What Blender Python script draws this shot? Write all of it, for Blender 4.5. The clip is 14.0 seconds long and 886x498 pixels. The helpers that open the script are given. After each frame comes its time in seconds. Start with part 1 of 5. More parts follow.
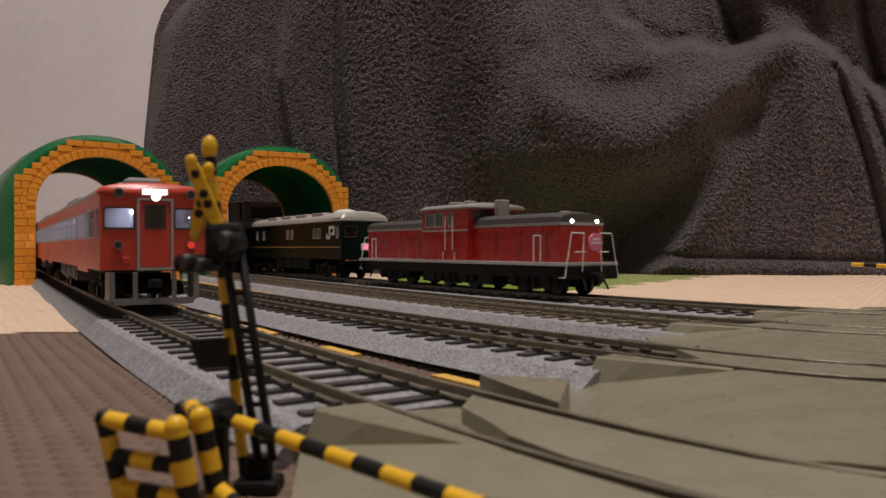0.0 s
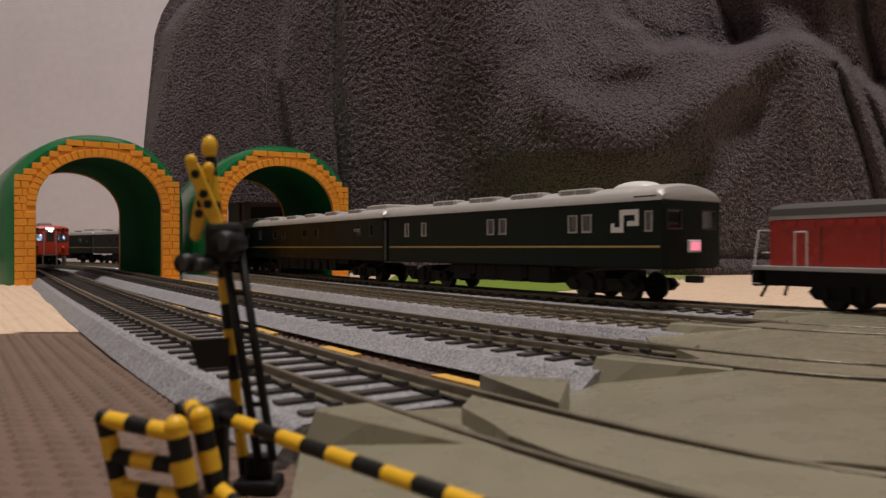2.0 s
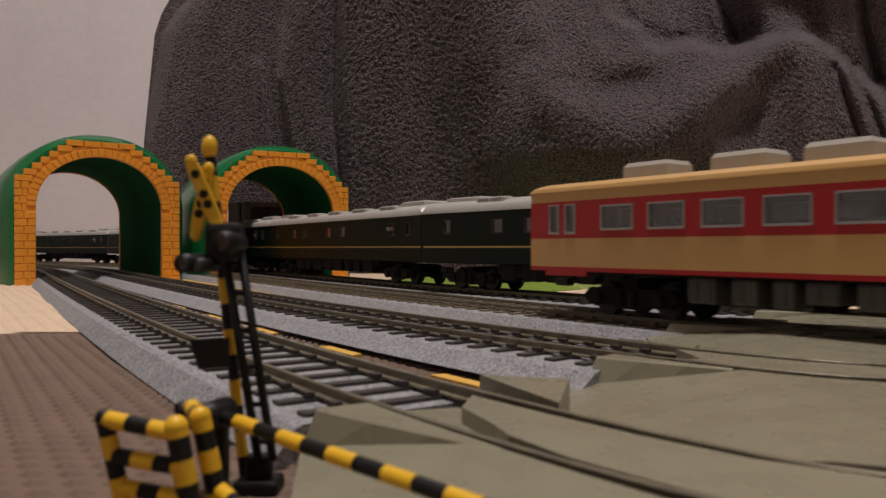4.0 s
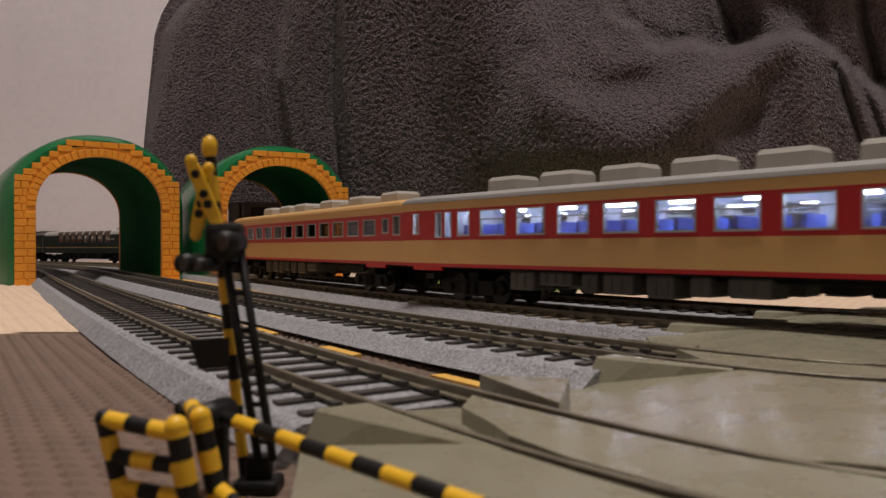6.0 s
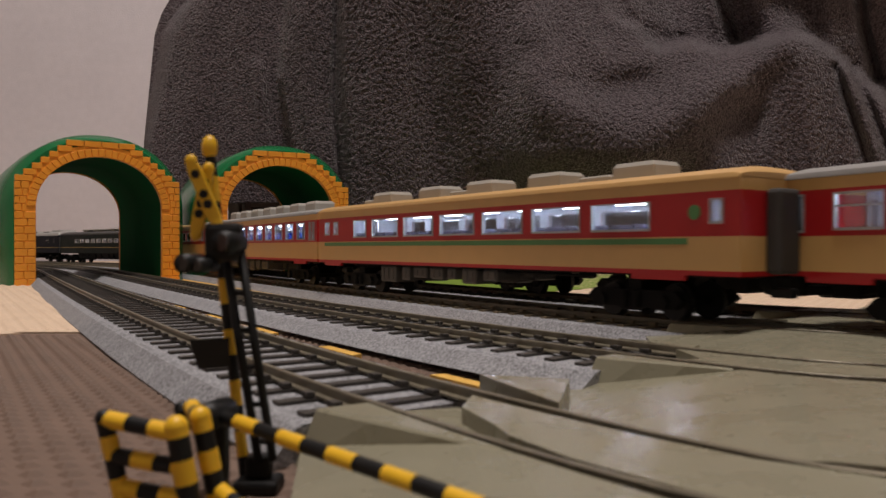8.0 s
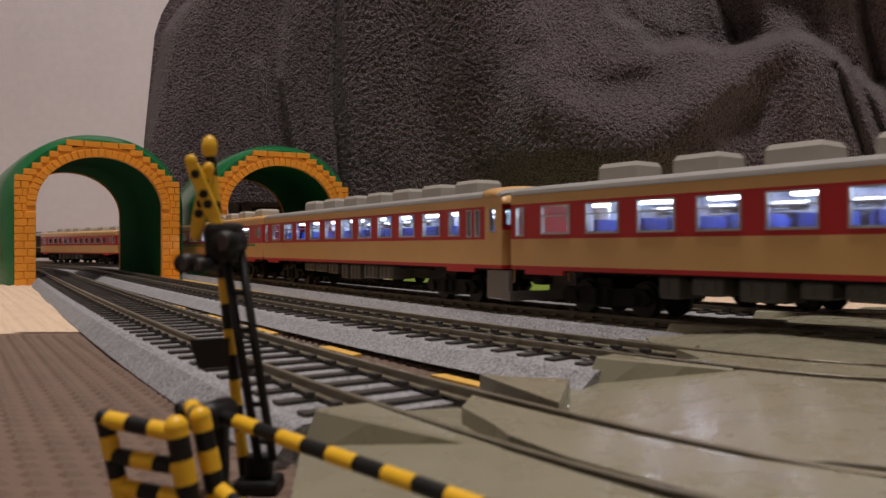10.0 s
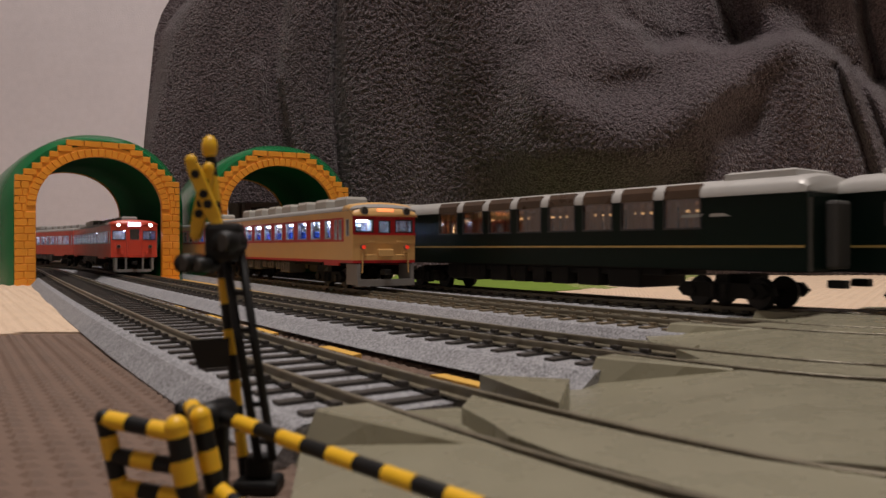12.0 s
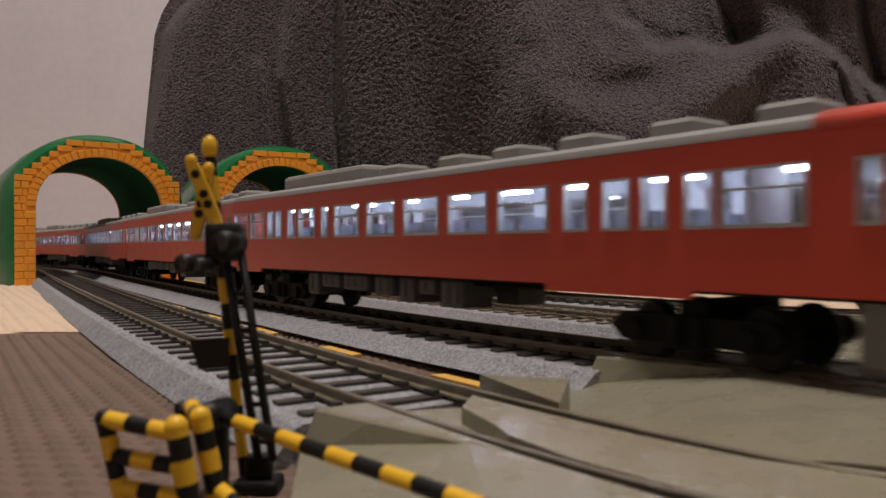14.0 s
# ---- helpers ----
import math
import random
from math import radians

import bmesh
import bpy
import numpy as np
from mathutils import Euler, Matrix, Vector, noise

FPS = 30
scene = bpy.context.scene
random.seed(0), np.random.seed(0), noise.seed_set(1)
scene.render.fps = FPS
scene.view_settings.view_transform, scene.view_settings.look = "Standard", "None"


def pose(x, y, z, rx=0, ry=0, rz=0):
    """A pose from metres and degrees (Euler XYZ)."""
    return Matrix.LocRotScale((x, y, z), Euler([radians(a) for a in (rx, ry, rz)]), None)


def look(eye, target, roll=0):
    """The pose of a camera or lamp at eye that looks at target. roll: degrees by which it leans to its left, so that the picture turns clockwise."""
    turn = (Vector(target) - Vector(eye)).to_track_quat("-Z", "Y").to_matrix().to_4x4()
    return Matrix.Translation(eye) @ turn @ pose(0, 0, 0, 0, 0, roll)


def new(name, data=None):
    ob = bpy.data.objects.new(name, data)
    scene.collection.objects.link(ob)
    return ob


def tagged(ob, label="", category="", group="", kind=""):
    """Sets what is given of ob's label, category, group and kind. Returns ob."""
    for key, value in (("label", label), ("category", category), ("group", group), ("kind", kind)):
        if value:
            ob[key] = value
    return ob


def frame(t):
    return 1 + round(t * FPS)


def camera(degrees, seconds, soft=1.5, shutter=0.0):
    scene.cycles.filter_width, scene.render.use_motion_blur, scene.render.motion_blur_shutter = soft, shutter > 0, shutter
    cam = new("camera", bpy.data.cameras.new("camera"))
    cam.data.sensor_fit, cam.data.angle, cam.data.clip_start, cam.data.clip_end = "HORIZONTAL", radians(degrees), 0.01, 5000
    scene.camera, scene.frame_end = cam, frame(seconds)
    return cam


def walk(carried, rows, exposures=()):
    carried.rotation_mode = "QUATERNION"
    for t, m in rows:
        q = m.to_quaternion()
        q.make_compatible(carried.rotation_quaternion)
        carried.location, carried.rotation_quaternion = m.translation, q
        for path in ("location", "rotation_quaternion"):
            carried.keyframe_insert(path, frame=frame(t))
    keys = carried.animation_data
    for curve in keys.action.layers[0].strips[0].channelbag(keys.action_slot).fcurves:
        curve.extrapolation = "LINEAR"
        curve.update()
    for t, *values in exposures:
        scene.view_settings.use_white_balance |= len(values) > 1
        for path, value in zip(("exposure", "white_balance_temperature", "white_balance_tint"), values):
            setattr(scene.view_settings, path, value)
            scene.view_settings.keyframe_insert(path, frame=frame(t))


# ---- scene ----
cam = camera(60.18, 14.0, shutter=0.25)
cam.data.dof.use_dof, cam.data.dof.focus_distance, cam.data.dof.aperture_fstop = True, 0.52, 54
EYE = pose(0, 0, 0.0304, 89.9, 0, 0)
walk(cam, [(0.0, EYE), (14.0, EYE)])

# ---------------------------------------------------------------- light
world = bpy.data.worlds.new("room_dark")
scene.world = world
world.use_nodes = True
world.node_tree.nodes["Background"].inputs[0].default_value = (0.9, 0.85, 0.8, 1)
world.node_tree.nodes["Background"].inputs[1].default_value = 0.008
scene.view_settings.exposure = 0.0


def area_lamp(name, at, target, size, watts, colour):
    d = bpy.data.lights.new(name, "AREA")
    d.shape, d.size, d.energy, d.color = "DISK", size, watts, colour
    ob = new(name, d)
    ob.matrix_world = look(at, target)
    return ob


LAMP = (0.02, 0.05)
area_lamp("ceiling_lamp_light", (*LAMP, 2.32), (LAMP[0], LAMP[1] + 0.001, 0), 0.5, 43, (1.0, 0.91, 0.86))


# ---------------------------------------------------------------- materials
def mat(name, colour, rough=0.5, metal=0.0, var=0.0, scale=200.0, bump=0.0, bscale=800.0, emit=None, power=0.0, spec=0.5, coat=0.0, detail=4.0, slow=1.0):
    m = bpy.data.materials.new(name)
    m.use_nodes = True
    nt = m.node_tree
    b = nt.nodes["Principled BSDF"]
    b.inputs["Roughness"].default_value = rough
    b.inputs["Metallic"].default_value = metal
    b.inputs["Specular IOR Level"].default_value = spec
    b.inputs["Coat Weight"].default_value = coat
    b.inputs["Base Color"].default_value = (*colour, 1)
    tc = nt.nodes.new("ShaderNodeTexCoord")
    if var > 0:
        n1 = nt.nodes.new("ShaderNodeTexNoise")
        n1.inputs["Scale"].default_value = scale
        n1.inputs["Detail"].default_value = detail
        n2 = nt.nodes.new("ShaderNodeTexNoise")
        n2.inputs["Scale"].default_value = scale * 0.13
        add = nt.nodes.new("ShaderNodeMath")
        add.operation = "ADD"
        nt.links.new(tc.outputs["Object"], n1.inputs["Vector"])
        nt.links.new(tc.outputs["Object"], n2.inputs["Vector"])
        nt.links.new(n1.outputs["Fac"], add.inputs[0])
        mid = nt.nodes.new("ShaderNodeMapRange")
        mid.inputs["To Min"].default_value, mid.inputs["To Max"].default_value = 0.5 - 0.5 * slow, 0.5 + 0.5 * slow
        nt.links.new(n2.outputs["Fac"], mid.inputs["Value"])
        nt.links.new(mid.outputs["Result"], add.inputs[1])
        ramp = nt.nodes.new("ShaderNodeMapRange")
        ramp.inputs["From Min"].default_value, ramp.inputs["From Max"].default_value = 0.65, 1.35
        ramp.inputs["To Min"].default_value, ramp.inputs["To Max"].default_value = 1 - var, 1 + var
        nt.links.new(add.outputs[0], ramp.inputs["Value"])
        mul = nt.nodes.new("ShaderNodeVectorMath")
        mul.operation = "SCALE"
        mul.inputs[0].default_value = colour
        nt.links.new(ramp.outputs["Result"], mul.inputs["Scale"])
        nt.links.new(mul.outputs["Vector"], b.inputs["Base Color"])
        rr = nt.nodes.new("ShaderNodeMapRange")
        rr.inputs["To Min"].default_value, rr.inputs["To Max"].default_value = max(0.03, rough - 0.12), min(1, rough + 0.12)
        nt.links.new(n1.outputs["Fac"], rr.inputs["Value"])
        nt.links.new(rr.outputs["Result"], b.inputs["Roughness"])
    if bump > 0:
        n3 = nt.nodes.new("ShaderNodeTexNoise")
        n3.inputs["Scale"].default_value = bscale
        n3.inputs["Detail"].default_value = 3
        nt.links.new(tc.outputs["Object"], n3.inputs["Vector"])
        bp = nt.nodes.new("ShaderNodeBump")
        bp.inputs["Strength"].default_value = bump
        bp.inputs["Distance"].default_value = 0.6 / bscale
        nt.links.new(n3.outputs["Fac"], bp.inputs["Height"])
        nt.links.new(bp.outputs["Normal"], b.inputs["Normal"])
    if emit:
        b.inputs["Emission Color"].default_value = (*emit, 1)
        b.inputs["Emission Strength"].default_value = power
    return m


M = dict(
    room_wall=mat("beige_wallpaper", (0.45, 0.42, 0.40), 0.85, var=0.05, scale=60, bump=0.25, bscale=300),
    wheel=mat("blackened_wheel", (0.018, 0.017, 0.016), 0.5, 0.3, var=0.2, scale=300),
    ballast=mat("grey_ballast", (0.28, 0.28, 0.295), 0.9, var=0.75, scale=1500, bump=0.6, bscale=1500, detail=1.0, slow=0.25),
    sleeper_brown=mat("brown_sleeper_plastic", (0.20, 0.155, 0.095), 0.55, var=0.2, scale=600),
    sleeper=mat("dark_sleeper_plastic", (0.045, 0.038, 0.032), 0.55, var=0.2, scale=600),
    rail=mat("rail_metal", (0.20, 0.175, 0.125), 0.42, 0.3, var=0.25, scale=300),
    railside=mat("rail_rust", (0.10, 0.08, 0.06), 0.6, 0.3, var=0.25, scale=500),
    plate=mat("olive_plate_plastic", (0.268, 0.250, 0.178), 0.28, var=0.06, scale=120, bump=0.05, bscale=900, spec=0.4),
    brick=mat("orange_brick_plastic", (0.84, 0.33, 0.03), 0.42, var=0.1, scale=150, bump=0.08, bscale=500),
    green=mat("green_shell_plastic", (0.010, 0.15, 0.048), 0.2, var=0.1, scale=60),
    # the shell's green once more, darkened and matt for the shade inside the tunnels
    lining=mat("shaded_green_plastic", (0.004, 0.100, 0.030), 0.75, var=0.1, scale=60, spec=0.03),
    brown_mat=mat("brown_foam", (0.168, 0.110, 0.081), 0.75, var=0.12, scale=500, bump=0.2, bscale=900),
    cream_mat=mat("cream_foam", (0.72, 0.55, 0.40), 0.8, var=0.06, scale=400, bump=0.2, bscale=900),
    yellow_mat=mat("yellow_foam", (0.72, 0.42, 0.08), 0.8, var=0.08, scale=400, bump=0.2, bscale=900),
    green_mat=mat("lime_foam", (0.175, 0.265, 0.028), 0.85, var=0.08, scale=400, bump=0.2, bscale=900),
    wall=mat("grey_wallpaper", (0.755, 0.712, 0.752), 0.85, var=0.05, scale=60, bump=0.25, bscale=300),
    ceiling=mat("white_ceiling", (0.78, 0.76, 0.72), 0.9, var=0.03, scale=20),
    floorboard=mat("wood_floor", (0.35, 0.22, 0.12), 0.5, var=0.15, scale=30),
    black=mat("black_plastic", (0.008, 0.008, 0.008), 0.45, var=0.15, scale=600, spec=0.3),
    frame=mat("dark_underframe", (0.010, 0.0095, 0.009), 0.65, var=0.2, scale=500, spec=0.15),
    grey_gear=mat("grey_underfloor_gear", (0.080, 0.075, 0.068), 0.55, var=0.15, scale=300),
    skirt_grey=mat("grey_skirt_plastic", (0.19, 0.18, 0.17), 0.5, var=0.08, scale=300),
    yellow=mat("yellow_paint", (0.85, 0.49, 0.02), 0.4, var=0.08, scale=400),
    steel=mat("wheel_steel", (0.35, 0.33, 0.3), 0.3, 0.9, var=0.1, scale=300),
    white=mat("white_paint", (0.75, 0.74, 0.72), 0.4, var=0.03, scale=300),
    silver=mat("silver_paint", (0.45, 0.45, 0.45), 0.35, 0.35, var=0.06, scale=200),
    red=mat("vermilion_car_paint", (0.60, 0.062, 0.032), 0.38, var=0.06, scale=120, coat=0.1),
    loco_red=mat("loco_red_paint", (0.40, 0.020, 0.012), 0.27, var=0.06, scale=120, coat=0.2),
    dark_red=mat("express_red_paint", (0.45, 0.012, 0.016), 0.36, var=0.06, scale=120, coat=0.1),
    cream=mat("cream_car_paint", (0.67, 0.40, 0.150), 0.38, var=0.05, scale=120, coat=0.1),
    car_green=mat("deep_green_paint", (0.003, 0.010, 0.007), 0.34, var=0.1, scale=100, spec=0.16),
    navy=mat("deep_navy_paint", (0.004, 0.006, 0.014), 0.34, var=0.1, scale=100, spec=0.16),
    gold=mat("gold_stripe", (0.50, 0.36, 0.12), 0.35, 0.4),
    stripe_green=mat("green_stripe", (0.10, 0.26, 0.09), 0.4),
    roof_grey=mat("grey_roof_paint", (0.30, 0.29, 0.28), 0.6, var=0.08, scale=200),
    roof_silver=mat("silver_roof_paint", (0.50, 0.49, 0.47), 0.42, 0.2, var=0.08, scale=150),
    roof_dark=mat("dark_roof_paint", (0.065, 0.062, 0.06), 0.6, var=0.1, scale=200),
    vent=mat("light_grey_vent", (0.42, 0.40, 0.36), 0.5, var=0.05, scale=300),
    seat_blue=mat("blue_seat", (0.03, 0.08, 0.42), 0.7, emit=(0.05, 0.15, 0.8), power=0.0),
    inner=mat("car_interior_wall", (0.62, 0.63, 0.66), 0.6, var=0.05, scale=200),
    # the interior wall again, with the dark of an unlit car in its colour
    shaded_inner=mat("shaded_interior_wall", (0.05, 0.04, 0.035), 0.6),
    curtain=mat("tan_curtain", (0.45, 0.22, 0.10), 0.7, var=0.2, scale=400),
    lit_white=mat("interior_light_strip", (0.9, 0.9, 1.0), 0.5, emit=(0.80, 0.86, 1.0), power=42.0),
    lit_warm=mat("warm_lamp", (1, 0.8, 0.5), 0.5, emit=(1.0, 0.62, 0.25), power=4.0),
    head=mat("headlight_glow", (1, 1, 1), 0.3, emit=(0.95, 0.96, 1.0), power=14.0),
    blind=mat("destination_blind_glow", (1, 1, 1), 0.3, emit=(0.78, 0.72, 1.0), power=2.2),
    blind_bright=mat("white_blind_glow", (1, 1, 1), 0.3, emit=(0.86, 0.86, 1.0), power=1.6),
    orange_blind=mat("orange_blind_glow", (1, 0.5, 0.2), 0.3, emit=(1.0, 0.25, 0.08), power=1.2),
    tail=mat("tail_light_glow", (0.9, 0.05, 0.02), 0.3, emit=(1.0, 0.05, 0.02), power=0.45),
    lens_off=mat("unlit_lens", (0.05, 0.045, 0.04), 0.1),
    roof_glass=mat("brown_roof_glass", (0.075, 0.045, 0.028), 0.3, var=0.3, scale=90, spec=0.35),
    pink=mat("pink_headmark", (0.75, 0.22, 0.38), 0.4, var=0.15, scale=500),
    rubber=mat("gangway_rubber", (0.05, 0.046, 0.044), 0.75, var=0.15, scale=500),
)


def glass_mat():
    m = bpy.data.materials.new("window_glass")
    m.use_nodes = True
    nt = m.node_tree
    nt.nodes.remove(nt.nodes["Principled BSDF"])
    tr = nt.nodes.new("ShaderNodeBsdfTransparent")
    tr.inputs[0].default_value = (0.82, 0.84, 0.88, 1)
    gl = nt.nodes.new("ShaderNodeBsdfGlossy")
    gl.inputs["Roughness"].default_value = 0.06
    mix = nt.nodes.new("ShaderNodeMixShader")
    mix.inputs[0].default_value = 0.17
    nt.links.new(tr.outputs[0], mix.inputs[1])
    nt.links.new(gl.outputs[0], mix.inputs[2])
    nt.links.new(mix.outputs[0], nt.nodes["Material Output"].inputs[0])
    return m


M["glass"] = glass_mat()


# ---------------------------------------------------------------- mesh helpers
def part(name, bm, material, parent, label=""):
    me = bpy.data.meshes.new(name)
    bm.to_mesh(me)
    bm.free()
    me.materials.append(material)
    ob = new(name, me)
    ob.parent = parent
    if label:
        tagged(ob, label)
    return ob


def smooth(ob):
    for p in ob.data.polygons:
        p.use_smooth = True
    return ob


def box(bm, x0, x1, y0, y1, z0, z1, bev=0.0):
    vs = [bm.verts.new((x, y, z)) for x in (x0, x1) for y in (y0, y1) for z in (z0, z1)]
    fs = [bm.faces.new([vs[i] for i in q]) for q in ((0, 1, 3, 2), (4, 6, 7, 5), (0, 4, 5, 1), (2, 3, 7, 6), (0, 2, 6, 4), (1, 5, 7, 3))]
    if bev > 0:
        es = list({e for f in fs for e in f.edges})
        bmesh.ops.bevel(bm, geom=es, offset=bev, segments=2, affect="EDGES", profile=0.5)
    return bm


def boxes(*items, bev=0.0):
    bm = bmesh.new()
    for it in items:
        box(bm, *it, bev=bev)
    return bm


def tube(bm, a, b, r, seg=10, r2=None):
    a, b = Vector(a), Vector(b)
    d = b - a
    m = Matrix.Translation((a + b) / 2) @ d.to_track_quat("Z", "Y").to_matrix().to_4x4()
    bmesh.ops.create_cone(bm, cap_ends=True, segments=seg, radius1=r, radius2=r if r2 is None else r2, depth=d.length, matrix=m)
    return bm


def tubes(items, r, seg=8):
    bm = bmesh.new()
    for a, b in items:
        tube(bm, a, b, r, seg)
    return bm


def loft(bm, rings, cap=True, closed=True):
    rows = [[bm.verts.new(p) for p in ring] for ring in rings]
    k = len(rows[0])
    for a, b in zip(rows, rows[1:]):
        for i in range(k if closed else k - 1):
            bm.faces.new((a[i], a[(i + 1) % k], b[(i + 1) % k], b[i]))
    if cap and closed:
        bm.faces.new(rows[0][::-1])
        bm.faces.new(rows[-1])
    bmesh.ops.recalc_face_normals(bm, faces=bm.faces)
    return bm


# ---------------------------------------------------------------- the four lines
TURN = radians(54.83)                 # heading of the straight, clockwise from +x
U = Vector((math.cos(TURN), -math.sin(TURN)))
N = Vector((math.sin(TURN), math.cos(TURN)))
BASE = Vector((0.0296, 0.3016))
LINES = dict(a=-0.1345, b=-0.0690, c=-0.0005, d=0.0545)
ARC_AT, ARC_END, ARC_R = -0.52, 0.70, 0.7145      # the ends of the straight, and the ends' radius for line c
STRAIGHT, HALF_TURN = ARC_END - ARC_AT, math.pi * ARC_R
LAP = 2 * (STRAIGHT + HALF_TURN)
RAIL = 0.0085                         # rail top over the floor
GAUGE = 0.0175


def bend(p):
    """The straight is not quite straight: it bows gently away at both ends."""
    x, y = p
    k = 1 - 0.1224 * (min((x / y * 1.7258) ** 2, 1.75) if y > 0.005 else 1.75)
    return Vector((x, y / k))


def flat(off, s):
    """A place off metres outside line c and s metres along the oval, before it bows."""
    s = (s - ARC_AT + HALF_TURN) % LAP + ARC_AT - HALF_TURN
    if s < ARC_AT:
        a = (ARC_AT - s) / ARC_R
        c = BASE - N * ARC_R + U * ARC_AT
        return c + (N * math.cos(a) - U * math.sin(a)) * (ARC_R + off)
    if s <= ARC_END:
        return BASE + N * off + U * s
    s -= ARC_END
    if s < HALF_TURN:
        a = s / ARC_R
        c = BASE - N * ARC_R + U * ARC_END
        return c + (N * math.cos(a) + U * math.sin(a)) * (ARC_R + off)
    return BASE - N * (2 * ARC_R + off) + U * (ARC_END - (s - HALF_TURN))


def ground(off, s):
    """The two outer lines stand away from the inner pair by a few degrees."""
    t = (s - ARC_AT + HALF_TURN) % LAP + ARC_AT - HALF_TURN
    t = min(max(t, ARC_AT), ARC_END) if t <= ARC_END + HALF_TURN else max(ARC_AT, ARC_END - (t - ARC_END - HALF_TURN))
    return bend(flat(off - 0.040 * min(max((off + 0.069) / 0.0685, 0.0), 1.0) * t, s))


STEP = 0.004
TABLE = {}
for key, off in LINES.items():
    pts = [ground(off, -8.3 + i * STEP) for i in range(int(14.6 / STEP))]
    dist = [0.0]
    for p, q in zip(pts, pts[1:]):
        dist.append(dist[-1] + (q - p).length)
    TABLE[key] = (np.array([-8.3 + i * STEP for i in range(len(pts))]), np.array(dist) - dist[round(6.0 / STEP)], np.array([tuple(p) for p in pts]))


def length_at(line, s):
    return float(np.interp(s, TABLE[line][0], TABLE[line][1]))


def place(line, d):
    """The point of a line's axis at the length d along it."""
    t = TABLE[line]
    if d < t[1][0] or d > t[1][-1]:
        i, j = (1, 0) if d < t[1][0] else (-2, -1)
        e = (t[2][j] - t[2][i]) / (t[1][j] - t[1][i])
        return Vector(t[2][j] + e * (d - t[1][j]))
    return Vector((float(np.interp(d, t[1], t[2][:, 0])), float(np.interp(d, t[1], t[2][:, 1]))))


def car_pose(line, d, wheelbase):
    """A car whose middle is at the length d, standing on two bogies; its +x end points up the line, towards growing d."""
    p, q = place(line, d - wheelbase / 2), place(line, d + wheelbase / 2)
    m = (p + q) / 2
    return pose(m.x, m.y, RAIL, 0, 0, math.degrees(math.atan2(q.y - p.y, q.x - p.x)))


# ---------------------------------------------------------------- the room
def room():
    f = part("floor", boxes((-2.2, 2.4, -1.9, 1.75, -0.06, -0.012)), M["floorboard"], None)
    tagged(f, "brown wooden floor under foam mats", "floor", kind="structure")
    for nm, b in (("wall_north", (-2.2, 2.4, 1.75, 1.85, -0.06, 2.4)), ("wall_south", (-2.2, 2.4, -2.0, -1.9, -0.06, 2.4)),
                  ("wall_west", (-2.3, -2.2, -2.0, 1.85, -0.06, 2.4)), ("wall_east", (2.4, 2.5, -2.0, 1.85, -0.06, 2.4))):
        tagged(part(nm, boxes(b), M["wall" if nm == "wall_north" else "room_wall"], None), "pale grey embossed wallpapered wall", "wall", kind="structure")
    tagged(part("ceiling", boxes((-2.3, 2.5, -2.0, 1.85, 2.4, 2.5)), M["ceiling"], None), "plain white room ceiling", "ceiling", kind="structure")


def toothed(x0, x1, y0, y1, pitch, depth, sides):
    """Outline of a foam mat with jigsaw teeth on the sides named (s, n, w, e)."""
    def run(a, b, out, on):
        a, b, out = Vector(a), Vector(b), Vector(out)
        if not on:
            return [a]
        k = max(1, round((b - a).length / pitch))
        pts = []
        for i in range(k):
            p, e = a + (b - a) * (i / k), (b - a) / k
            pts += [p, p + e * 0.28, p + e * 0.20 + out * depth * 0.55, p + e * 0.27 + out * depth, p + e * 0.63 + out * depth, p + e * 0.70 + out * depth * 0.55, p + e * 0.62]
        return pts
    return (run((x0, y0), (x1, y0), (0, -1), "s" in sides) + run((x1, y0), (x1, y1), (1, 0), "e" in sides)
            + run((x1, y1), (x0, y1), (0, 1), "n" in sides) + run((x0, y1), (x0, y0), (-1, 0), "w" in sides))


def foam_mat(outline, top, material, label, turn=0.0, at=(0, 0)):
    bm = bmesh.new()
    vs = [bm.verts.new((*p, -0.012)) for p in outline]
    face = bm.faces.new(vs)
    ex = bmesh.ops.extrude_face_region(bm, geom=[face])
    bmesh.ops.translate(bm, verts=[v for v in ex["geom"] if isinstance(v, bmesh.types.BMVert)], vec=(0, 0, top + 0.012))
    bmesh.ops.recalc_face_normals(bm, faces=bm.faces)
    ob = part("foam_mat", bm, material, None)
    ob.matrix_world = pose(at[0], at[1], 0, 0, 0, turn)
    return tagged(ob, label, "play mat", group="jigsaw floor mats")


def ribs(name, x0, x1, y0, y1, pitch, material, mat_ob, label):
    """The embossed rows of small humps on a foam mat."""
    verts, faces = [], []
    ny = int((y1 - y0) / pitch)
    nx = int((x1 - x0) / (pitch * 1.3))
    for j in range(ny):
        for i in range(nx):
            x = x0 + (i + 0.5 * (j % 2)) * pitch * 1.3
            y = y0 + j * pitch
            b = len(verts)
            w, d, h = pitch * 0.52, pitch * 0.36, 0.0007
            verts += [(x - w, y, 0), (x, y - d, 0), (x + w, y, 0), (x, y + d, 0), (x - w * 0.35, y, h), (x, y - d * 0.35, h), (x + w * 0.35, y, h), (x, y + d * 0.35, h)]
            faces += [(b, b + 1, b + 5, b + 4), (b + 1, b + 2, b + 6, b + 5), (b + 2, b + 3, b + 7, b + 6), (b + 3, b, b + 4, b + 7), (b + 4, b + 5, b + 6, b + 7)]
    me = bpy.data.meshes.new(name)
    me.from_pydata(verts, [], faces)
    me.materials.append(material)
    ob = new(name, me)
    ob.parent = mat_ob
    ob.location.z = 0.0
    return tagged(ob, label, kind="stuff")


